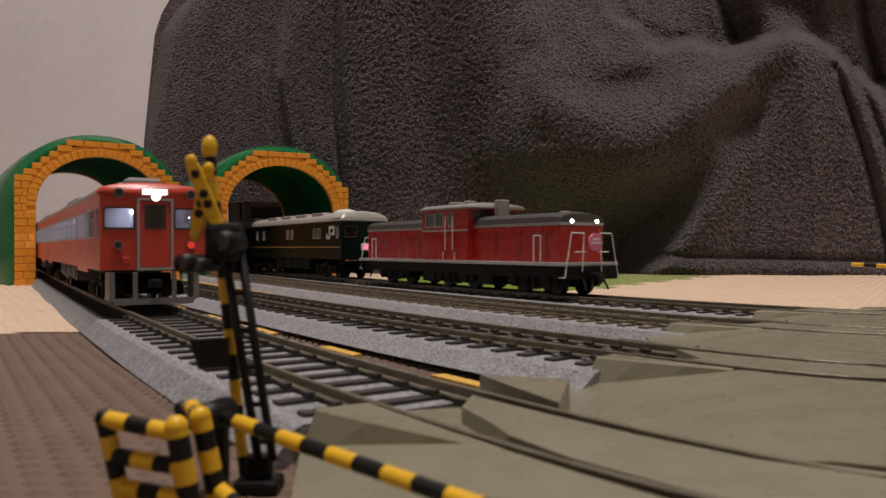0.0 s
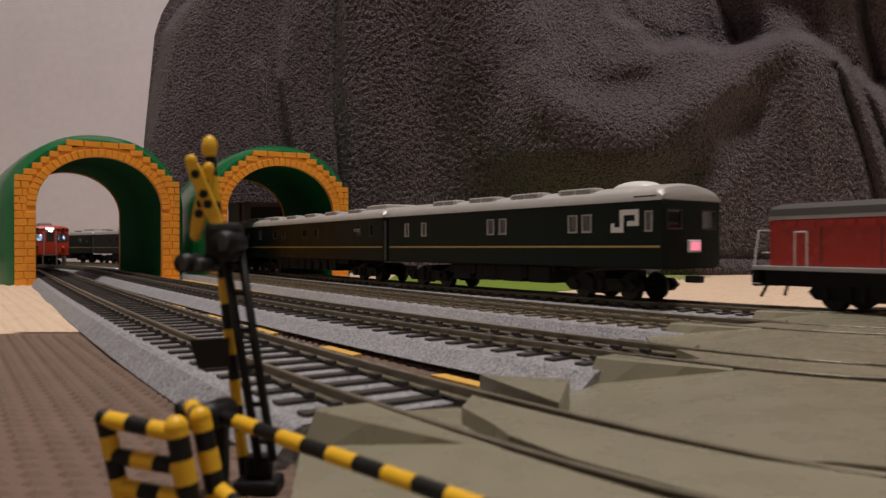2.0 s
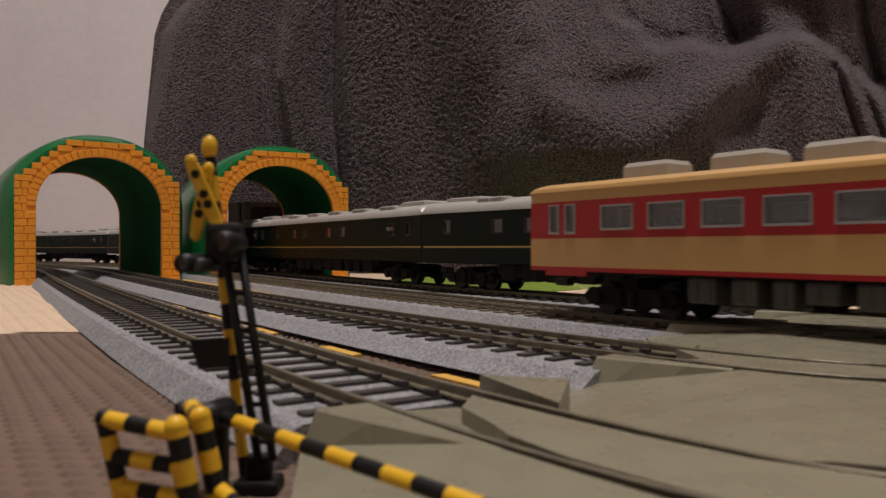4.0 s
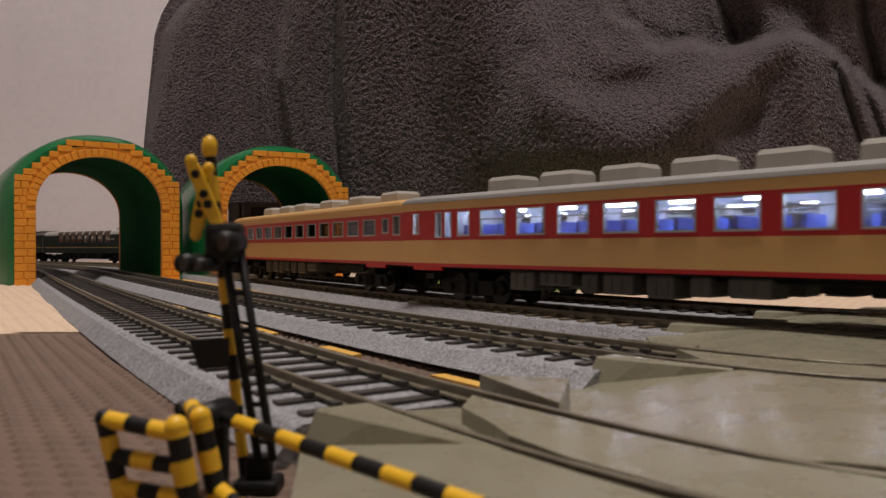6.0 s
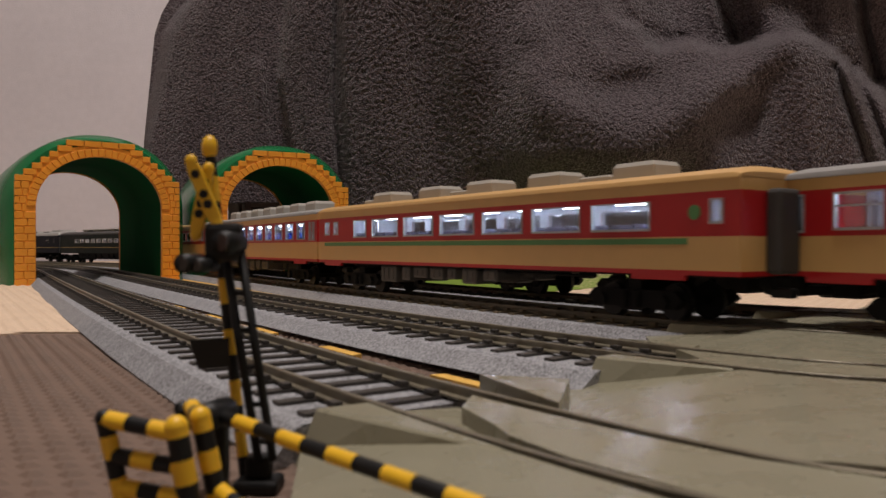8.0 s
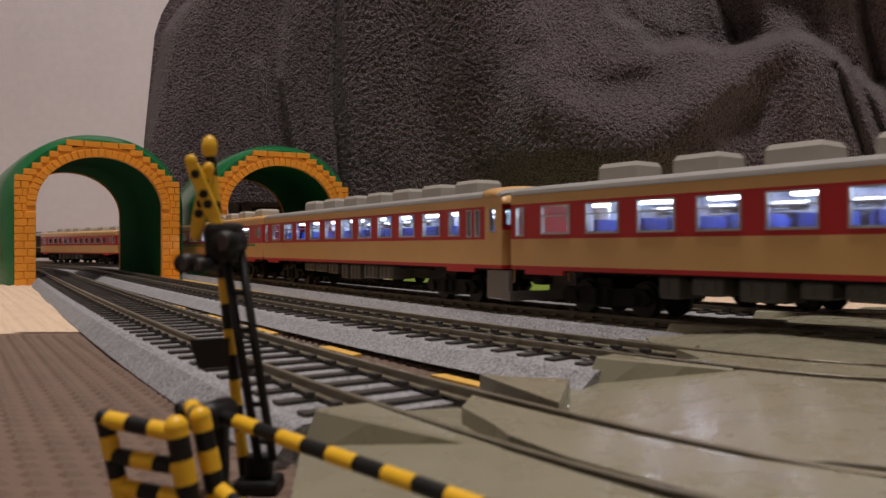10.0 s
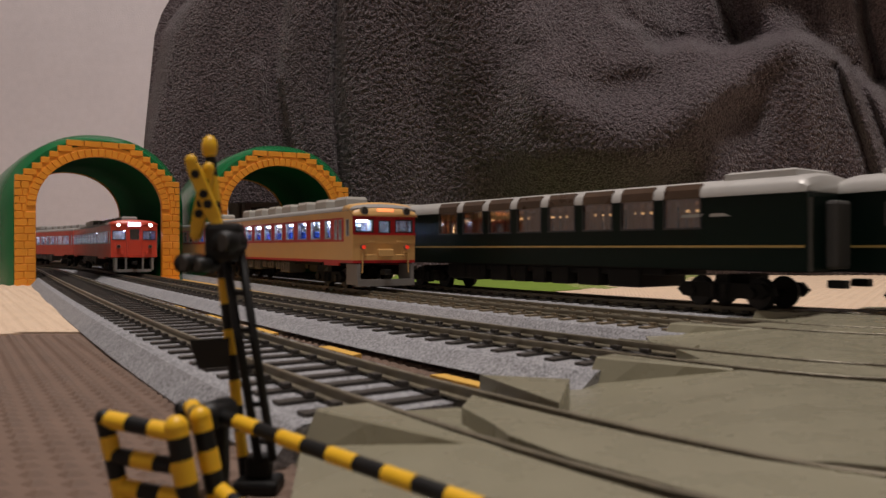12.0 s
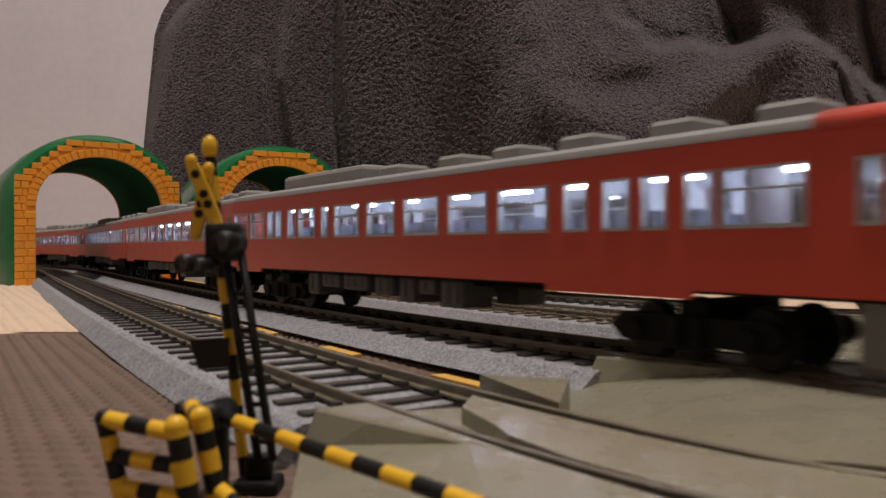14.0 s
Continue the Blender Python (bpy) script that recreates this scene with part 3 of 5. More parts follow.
def guard_fence():
    root = tagged(new("guard_fence"), "yellow and black striped model guard fence", "fence")

    def at(px, py, y):
        return Vector(((px - 784) / 1353 * y, y, 0.0304 - (py - 438.7) / 1353 * y))

    def bar(p, q, first, cuts, r=0.00092, knob="yellow"):
        banded(root, "fence_section", p, q, r, cuts, first, 12)
        for e in (p, q):
            smooth(part("fence_joint", bmesh_dome(e, (r * 1.02, r * 1.02, r * 1.02)), M[knob], root, "rounded " + knob + " joint"))
    y1, y2, y3 = 0.0790, 0.0772, 0.0800
    third = (0, 0.34, 0.68, 1.0)
    # the front panel leans a little: two posts and three rails
    bar(at(184, 740, y1), at(232, 950, y1), "black", (0, 0.15, 0.29, 0.50, 0.72, 0.86, 1.0), knob="black")
    bar(at(312, 756, y2), at(349, 970, y2), "yellow", (0, 0.08, 0.27, 0.47, 0.68, 0.84, 1.0), 0.00118)
    bar(at(188, 742, y1), at(306, 766, y2), "yellow", third)
    bar(at(200, 806, y1), at(314, 826, y2), "black", third)
    bar(at(214, 862, y1), at(322, 882, y2), "yellow", third)
    # the return panel beside it
    bar(at(340, 722, 0.0845), at(352, 742, y3), "yellow", (0, 0.5, 1.0))
    bar(at(354, 738, y3), at(398, 945, y3), "yellow", (0, 0.12, 0.28, 0.46, 0.64, 0.82, 1.0), 0.00112)
    bar(at(386, 866, y3), at(426, 900, y2), "yellow", (0, 0.6, 1.0))
    smooth(part("fence_knob", bmesh_dome(at(322, 724, 0.0850), (0.0009, 0.0009, 0.0009)), M["black"], root, "dark grey knob"))
    return root


# ---------------------------------------------------------------- furniture behind the tunnel
def stand():
    root = tagged(new("low_stand"), "low grey wooden stand under the blanket", "stand")
    part("top_board", boxes((-0.335, -0.10, 0.985, 1.22, 0.094, 0.110), bev=0.003), M["stand"], root)
    for x0, x1 in ((-0.330, -0.312), (-0.2815, -0.2665), (-0.2640, -0.2585), (-0.13, -0.11)):
        part("leg", boxes((x0, x1, 1.00, 1.03, 0.0, 0.094), bev=0.002), M["stand"], root)
    # the dark under the stand comes from this board's near-black colour
    part("back_board", boxes((-0.335, -0.10, 1.20, 1.215, 0.0, 0.094)), M["shaded_inner"], root, "dark back board")
    return root


def ceiling_lamp():
    root = tagged(new("ceiling_lamp"), "round white ceiling lamp", "lamp")
    smooth(part("shade", tube(bmesh.new(), (LAMP[0], LAMP[1], 2.33), (LAMP[0], LAMP[1], 2.40), 0.26, 40), M["white"], root, "white round shade")).data.set_sharp_from_angle(angle=radians(40))
    return root


# ---------------------------------------------------------------- the blanket
BLANKET_Y = 0.93


def fold_line(px, py, pts):
    """Signed distance to a line of points (positive below it), and how far along it."""
    best = np.full(px.shape, 1e9)
    sgn = np.zeros(px.shape)
    for (x0, y0), (x1, y1) in zip(pts, pts[1:]):
        dx, dy = x1 - x0, y1 - y0
        t = np.clip(((px - x0) * dx + (py - y0) * dy) / (dx * dx + dy * dy), 0, 1)
        ex, ey = px - x0 - t * dx, py - y0 - t * dy
        d = np.hypot(ex, ey)
        side = np.sign(dx * ey - dy * ex)
        m = d < best
        best = np.where(m, d, best)
        sgn = np.where(m, side, sgn)
    return best, sgn


def drape(px, py):
    """How far the cloth stands out towards the room, in metres, over its face."""
    h = np.zeros(px.shape)

    def ridge(pts, width, amp):
        """A rounded fold or, with a negative amp, a crease."""
        nonlocal h
        d, s = fold_line(px, py, pts)
        h += amp * np.exp(-(d / width) ** 2)

    def fall(pts, up, down, amp):
        """A fold that swells over up above its crest and sinks over down below it."""
        nonlocal h
        d, s = fold_line(px, py, pts)
        h += amp * np.exp(-(d / np.where(s > 0, down, up)) ** 2)

    def lap(ys, xs, width, amp):
        """One layer standing out to the right of an upright edge."""
        nonlocal h
        h += amp / (1 + np.exp(np.clip(-(px - np.interp(py, ys, xs)) / width, -40, 40)))

    def over(x, a, b):
        t = np.clip((x - a) / (b - a), 0, 1)
        return t * t * (3 - 2 * t)
    up = np.clip((440 - py) / 440, 0, 1.15)
    # the left part leans out a little towards its top
    h += 0.015 * up * (1 - over(px, 760, 1000)) * over(px, 260, 420)
    # its rolled free edge, and the hanging layers
    lap((-60, 18, 120, 248, 470), (306, 300, 281, 263, 255), 2.5, 0.012)
    ridge([(345, -60), (330, 200), (325, 470)], 40, 0.008)
    ridge([(425, -60), (432, 200), (440, 470)], 38, 0.006)
    ridge([(455, 120), (470, 300), (480, 470)], 14, 0.006)
    lap((-60, 28, 138, 184, 248, 340, 470), (512, 507, 495, 501, 512, 534, 560), 2.5, 0.018)
    ridge([(545, -60), (535, 90), (550, 250), (570, 470)], 24, 0.008)
    ridge([(597, -60), (592, 100), (590, 200), (604, 350), (610, 470)], 5, -0.012)
    lap((-60, 0, 150, 350, 470), (603, 603, 606, 617, 622), 2.5, 0.020)
    ridge([(665, -60), (672, 200), (690, 470)], 44, 0.012)
    ridge([(748, -60), (765, 200), (790, 470)], 30, -0.010)
    ridge([(815, -60), (838, 160), (870, 330), (890, 470)], 44, 0.010)
    ridge([(880, -60), (905, 110), (955, 250)], 26, -0.005)
    # the great swag: lit above, sinking into the hollow below
    fall([(880, -90), (912, 0), (936, 84), (985, 168), (1050, 232), (1120, 252), (1190, 226), (1262, 172), (1335, 124), (1404, 98), (1480, 135), (1600, 240), (1990, 590)], 60, 150, 0.028)
    h += 0.060 * over(py, -90, 215) * over(px, 850, 960) * (1 - over(px, 1225, 1345))
    h -= 0.078 * over(py, 258, 440) * over(px, 790, 990) * (1 - over(px, 1150 - 0.75 * (py - 380), 1260 - 0.75 * (py - 380)))
    # the inner lip, its valley and the folds running down from above
    ridge([(948, 96), (982, 138), (1030, 160), (1085, 158), (1130, 146)], 28, -0.0080)
    fall([(985, -60), (1010, 30), (1040, 80), (1085, 116), (1140, 112)], 28, 28, 0.0070)
    fall([(1100, -60), (1122, 10), (1150, 36), (1190, 52)], 26, 14, 0.007)
    # the tent: everything above its crest lies well behind
    d, sd = fold_line(px, py, [(1050, -60), (1074, 16), (1100, 34), (1129, 46), (1150, 72), (1168, 84), (1221, 71), (1271, 86), (1330, 75), (1404, 56), (1440, 66), (1478, 92), (1560, 160), (1660, 250), (1990, 560)])
    below = d * sd
    out = 0.5 * (1 + np.tanh((below - 4) / 6))
    h += 0.085 * (out - 1) * over(px, 1030, 1240) + out * over(px, 1190, 1380) * (0.016 + 0.060 * (1 - np.exp(-np.clip(below, 0, 600) / 230)))
    h += 0.075 * (1 - out) * np.clip((150 - py) / 200, 0, 1.05) * over(px, 1185, 1290)
    fall([(1395, 72), (1345, 112), (1308, 160), (1272, 232), (1210, 320), (1140, 420), (1095, 480)], 36, 40, 0.014)
    ridge([(1300, 210), (1235, 285), (1165, 365), (1080, 450)], 40, -0.030)
    ridge([(1478, 118), (1500, 190), (1530, 275), (1560, 400), (1575, 480)], 7, -0.014)
    ridge([(1492, 118), (1520, 190), (1552, 275), (1585, 400)], 8, 0.010)
    ridge([(1508, 118), (1545, 200), (1580, 290), (1625, 400)], 7, -0.014)
    ridge([(1420, 110), (1435, 240), (1440, 470)], 30, 0.010)
    ridge([(1350, 150), (1335, 300), (1320, 470)], 26, -0.008)
    # folds of the back layer over the crest
    ridge([(1262, -60), (1276, 10), (1300, 70)], 12, -0.022)
    ridge([(1320, -60), (1340, 20), (1380, 60)], 30, 0.014)
    ridge([(1515, -60), (1525, 40), (1550, 140)], 11, -0.022)
    ridge([(1450, -60), (1460, 30), (1480, 80)], 26, 0.012)
    # the hem
    ridge([(900, 462), (1200, 452), (1600, 462)], 6, -0.006)
    ridge([(900, 478), (1200, 474), (1600, 484)], 12, 0.006)
    return h


def blurred(a, k):
    """A box blur of width 2k + 1, twice."""
    for _ in range(2):
        for ax in (0, 1):
            a = sum(np.roll(a, i, ax) for i in range(-k, k + 1)) / (2 * k + 1)
    return a


def blanket():
    nx, nz = 820, 370
    px, Z = np.meshgrid(np.linspace(253, 1960, nx + 1), np.linspace(0.0014, 0.50, nz + 1))
    Y = np.full(px.shape, BLANKET_Y)
    for _ in range(8):
        py = 438.7 - 1353 * (Z - 0.0304) / Y
        q = np.maximum(py, -60)
        left = np.interp(q, (-60, 0, 25, 60, 120, 180, 250, 300), (322, 300, 286, 274, 268, 262, 255, 253))       # the cloth's free edge
        Y = 0.5 * Y + 0.5 * (BLANKET_Y - drape(px, q) + 0.05 * np.clip((left + 14 - px) / 20, 0, 1) ** 2)
    Y = Y + 0.20 * np.clip((Z - 0.42) / 0.08, 0, 1) ** 2
    shift = (left - 253) * np.clip((480 - px) / 227, 0, 1)
    X = (px + shift - 784) / 1353 * Y
    # clumped pile: small tufts that lean along slowly turning directions
    rng = np.random.RandomState(5)
    n = rng.rand(*Y.shape)
    lean = [np.roll(n, i, 0) + np.roll(np.roll(n, i, 0), i, 1) for i in range(-1, 2)]
    a, b = sum(lean), sum(np.roll(n, i, 1) + np.roll(np.roll(n, -i, 0), i, 1) for i in range(-1, 2))
    turn = blurred(rng.rand(*Y.shape), 14)
    turn = np.clip((turn - turn.mean()) / turn.std() * 0.6 + 0.5, 0, 1)
    tuft = a * turn + b * (1 - turn)
    tuft = tuft - blurred(tuft, 2)
    tuft = np.clip(tuft / tuft.std(), -2.2, 2.2)
    flat_nap = 0.40 + 0.60 * np.clip((px - 480) / 160, 0, 1)
    Y = Y - 0.00058 * tuft * flat_nap
    verts = np.stack([X, Y, Z], -1).reshape(-1, 3)
    i = np.arange(nz)[:, None] * (nx + 1) + np.arange(nx)[None, :]
    keep = ~((px[:-1, :-1] < 500) & (Z[:-1, :-1] < 0.083))          # the hem hangs clear of the floor over the stand
    faces = np.stack([i, i + 1, i + nx + 2, i + nx + 1], -1)[keep].reshape(-1, 4)
    used = np.zeros(len(verts), bool)
    used[faces.ravel()] = True
    index = np.cumsum(used) - 1
    me = bpy.data.meshes.new("fleece_blanket")
    me.from_pydata(verts[used].tolist(), [], index[faces].tolist())
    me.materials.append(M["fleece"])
    ob = new("fleece_blanket", me)
    smooth(ob)
    sol = ob.modifiers.new("thickness", "SOLIDIFY")
    sol.thickness, sol.offset = 0.004, -1.0
    return tagged(ob, "dark grey fleece blanket draped over furniture", "blanket")


def fleece():
    """Short clumped pile: tufts with the shade of the gaps between them painted in, over a slow change of tone."""
    m = mat("grey_fleece", (0.1, 0.1, 0.1), 0.95, spec=0.08)
    nt = m.node_tree
    b = nt.nodes["Principled BSDF"]
    b.inputs["Sheen Weight"].default_value = 0.25
    b.inputs["Sheen Roughness"].default_value = 0.5
    tc = nt.nodes.new("ShaderNodeTexCoord")
    warp = nt.nodes.new("ShaderNodeTexNoise")
    warp.inputs["Scale"].default_value, warp.inputs["Detail"].default_value = 180, 2
    mixv = nt.nodes.new("ShaderNodeVectorMath")
    mixv.operation = "MULTIPLY_ADD"
    mixv.inputs[1].default_value = (0.006, 0.006, 0.006)
    nt.links.new(tc.outputs["Object"], warp.inputs["Vector"])
    nt.links.new(warp.outputs["Color"], mixv.inputs[0])
    nt.links.new(tc.outputs["Object"], mixv.inputs[2])
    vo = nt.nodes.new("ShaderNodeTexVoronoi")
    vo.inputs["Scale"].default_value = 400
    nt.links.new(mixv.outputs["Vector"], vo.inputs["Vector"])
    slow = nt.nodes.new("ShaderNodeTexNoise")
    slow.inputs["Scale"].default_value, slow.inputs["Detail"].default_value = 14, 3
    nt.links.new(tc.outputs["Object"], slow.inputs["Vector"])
    # shade between tufts as colour: darker away from each tuft's middle
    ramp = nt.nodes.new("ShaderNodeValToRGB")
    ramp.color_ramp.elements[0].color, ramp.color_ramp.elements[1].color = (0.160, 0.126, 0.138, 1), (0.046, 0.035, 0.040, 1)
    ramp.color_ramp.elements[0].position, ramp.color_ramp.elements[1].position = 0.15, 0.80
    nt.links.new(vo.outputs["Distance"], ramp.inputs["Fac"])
    rng = nt.nodes.new("ShaderNodeMapRange")
    rng.inputs["From Min"].default_value, rng.inputs["From Max"].default_value, rng.inputs["To Min"].default_value, rng.inputs["To Max"].default_value = 0.3, 0.7, 0.85, 1.12
    nt.links.new(slow.outputs["Fac"], rng.inputs["Value"])
    sc = nt.nodes.new("ShaderNodeVectorMath")
    sc.operation = "SCALE"
    nt.links.new(ramp.outputs["Color"], sc.inputs[0])
    nt.links.new(rng.outputs["Result"], sc.inputs["Scale"])
    nt.links.new(sc.outputs["Vector"], b.inputs["Base Color"])
    bp = nt.nodes.new("ShaderNodeBump")
    bp.invert = True
    bp.inputs["Strength"].default_value, bp.inputs["Distance"].default_value = 0.9, 0.0035
    nt.links.new(vo.outputs["Distance"], bp.inputs["Height"])
    nt.links.new(bp.outputs["Normal"], b.inputs["Normal"])
    return m


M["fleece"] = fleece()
M["stand"] = mat("grey_stained_wood", (0.20, 0.18, 0.17), 0.6, var=0.15, scale=40)
M["seat_grey"] = mat("grey_blue_seat", (0.16, 0.18, 0.24), 0.7)
M["seat_dark"] = mat("dark_seat", (0.05, 0.05, 0.10), 0.7)
M["lit_dim"] = mat("dim_warm_light", (1, 0.7, 0.4), 0.5, emit=(1.0, 0.50, 0.18), power=1.4)
M["lit_warm_dim"] = mat("soft_white_light", (1, 0.9, 0.8), 0.5, emit=(1.0, 0.88, 0.68), power=18.0)
M["pink_lit"] = mat("pink_lit_panel", (0.9, 0.3, 0.45), 0.4, emit=(1.0, 0.25, 0.35), power=0.8)


# ---------------------------------------------------------------- rolling stock
FLOOR_Z, GUTTER, ROOF_Z, HALF = 0.0141, 0.0410, 0.0446, 0.0178


def cut_wall(bands, holes, u0, u1, put):
    """Boxes of a wall in coloured bands [(z0, z1, key)] round holes [(u0, u1, z0, z1)]; put(key, u0, u1, z0, z1)."""
    for za, zb, key in bands:
        cuts = sorted({za, zb, *[z for h in holes for z in h[2:] if za < z < zb]})
        for z0, z1 in zip(cuts, cuts[1:]):
            mid = (z0 + z1) / 2
            x = u0
            for h in sorted(h for h in holes if h[2] < mid < h[3]):
                if h[0] > x + 1e-6:
                    put(key, x, h[0], z0, z1)
                x = h[1]
            if u1 > x + 1e-6:
                put(key, x, u1, z0, z1)


SHARED = {}
LED_Z = 0.0362       # the light strips hang below the ceiling


def pane(parent, w, h, m, frame_mat, name="window"):
    """A window: a glass pane with a thin frame under it, shared between alike windows. It lies in the x-z plane."""
    key = (round(w, 5), round(h, 5), frame_mat.name)
    if key not in SHARED:
        a = bpy.data.meshes.new("pane")
        bm = boxes((-w / 2, w / 2, -0.0002, 0.0002, -h / 2, h / 2))
        bm.to_mesh(a)
        bm.free()
        a.materials.append(M["glass"])
        b = bpy.data.meshes.new("frame")
        f = 0.00045
        bm = boxes((-w / 2, w / 2, -0.0009, 0.0004, -h / 2, -h / 2 + f * 1.5), (-w / 2, w / 2, -0.0009, 0.0004, h / 2 - f, h / 2),
                   (-w / 2, -w / 2 + f, -0.0008, 0.0004, -h / 2 + f * 1.5, h / 2 - f), (w / 2 - f, w / 2, -0.0008, 0.0004, -h / 2 + f * 1.5, h / 2 - f))
        if w > 0.012 and h > 0.009 and frame_mat != M["rubber"]:      # the sash bar of a window in two halves
            box(bm, -w / 2 + f, w / 2 - f, -0.0007, 0.0004, h * 0.12, h * 0.12 + 0.0004)
        bm.to_mesh(b)
        bm.free()
        b.materials.append(frame_mat)
        SHARED[key] = (a, b)
    a, b = SHARED[key]
    o = new(name, a)
    o.parent = parent
    o.matrix_basis = m
    o.visible_shadow = False
    fr = new("window_frame", b)
    fr.parent = o
    return o


def bogie(parent, x, base=0.0262, frame_mat=None):
    fm = frame_mat or M["frame"]
    b = base / 2
    bo = part("bogie", boxes((x - 0.003, x + 0.003, -0.0130, 0.0130, 0.0050, 0.0120)), fm, parent, "black bogie bolster")
    for s in (-1, 1):
        y0, y1 = sorted((s * 0.0116, s * 0.0142))
        bm = bmesh.new()
        loft(bm, [[(x + px, y, z) for px, z in ((-b - 0.007, 0.0062), (-b - 0.004, 0.0036), (-0.006, 0.0036), (-0.004, 0.0026), (0.004, 0.0026), (0.006, 0.0036), (b + 0.004, 0.0036), (b + 0.007, 0.0062), (b + 0.004, 0.0090), (-b - 0.004, 0.0090))] for y in (y0, y1)])
        for e in (-1, 1):
            tube(bm, (x + e * b, s * 0.0138, 0.0056), (x + e * b, s * 0.0156, 0.0056), 0.0022, 12)
        for e in (-0.0025, 0.0025):
            tube(bm, (x + e, s * 0.0148, 0.0036), (x + e, s * 0.0148, 0.0086), 0.0012, 8)
        part("side_frame", bm, fm, bo)
    key = "wheelset"
    if key not in SHARED:
        me = bpy.data.meshes.new("wheelset")
        bm = bmesh.new()
        for s in (-1, 1):
            tube(bm, (0, s * 0.0074, 0), (0, s * 0.0096, 0), 0.0054, 20)
            tube(bm, (0, s * 0.0070, 0), (0, s * 0.0076, 0), 0.0061, 20)
        tube(bm, (0, -0.0074, 0), (0, 0.0074, 0), 0.0012, 8)
        bm.to_mesh(me)
        bm.free()
        me.materials.append(M["wheel"])
        SHARED[key] = me
    for e in (-1, 1):
        w = new("wheelset", SHARED[key])
        w.parent = bo
        w.location = (x + e * b, 0, 0.0054)
    return bo


def roof(parent, length, material, top=ROOF_Z, gut=GUTTER, half=HALF, soft=0.004, label="", round_by=0.75):
    rings = []
    L = length / 2
    for x, k in ((-L, 0.45), (-L + soft * 0.35, 0.85), (-L + soft, 1.0), (L - soft, 1.0), (L - soft * 0.35, 0.85), (L, 0.45)):
        ring = []
        for i in range(15):
            a = math.pi * i / 14
            ring.append((x, -math.cos(a) * (half + 0.0004), gut + (top - gut) * k * math.sin(a) ** round_by))
        ring += [(x, half + 0.0004, gut - 0.0004), (x, -half - 0.0004, gut - 0.0004)]
        rings.append(ring)
    ob = part("roof", loft(bmesh.new(), rings), material, parent, label)
    smooth(ob)
    ob.data.set_sharp_from_angle(angle=radians(35))
    return ob


def vents(parent, xs, w, d, h, material, label, z=ROOF_Z, lens=None):
    for x in xs:
        bm = bmesh.new()
        b, t = 1.0, 0.86
        loft(bm, [[(x + sx * w / 2, sy * d / 2, z - 0.0012) for sx, sy in ((-1, -1), (1, -1), (1, 1), (-1, 1))],
                  [(x + sx * w / 2 * 0.97, sy * d / 2, z + h * 0.72) for sx, sy in ((-1, -1), (1, -1), (1, 1), (-1, 1))],
                  [(x + sx * w / 2 * t, sy * d / 2 * t, z + h) for sx, sy in ((-1, -1), (1, -1), (1, 1), (-1, 1))]])
        part("roof_vent", bm, material, parent, label)


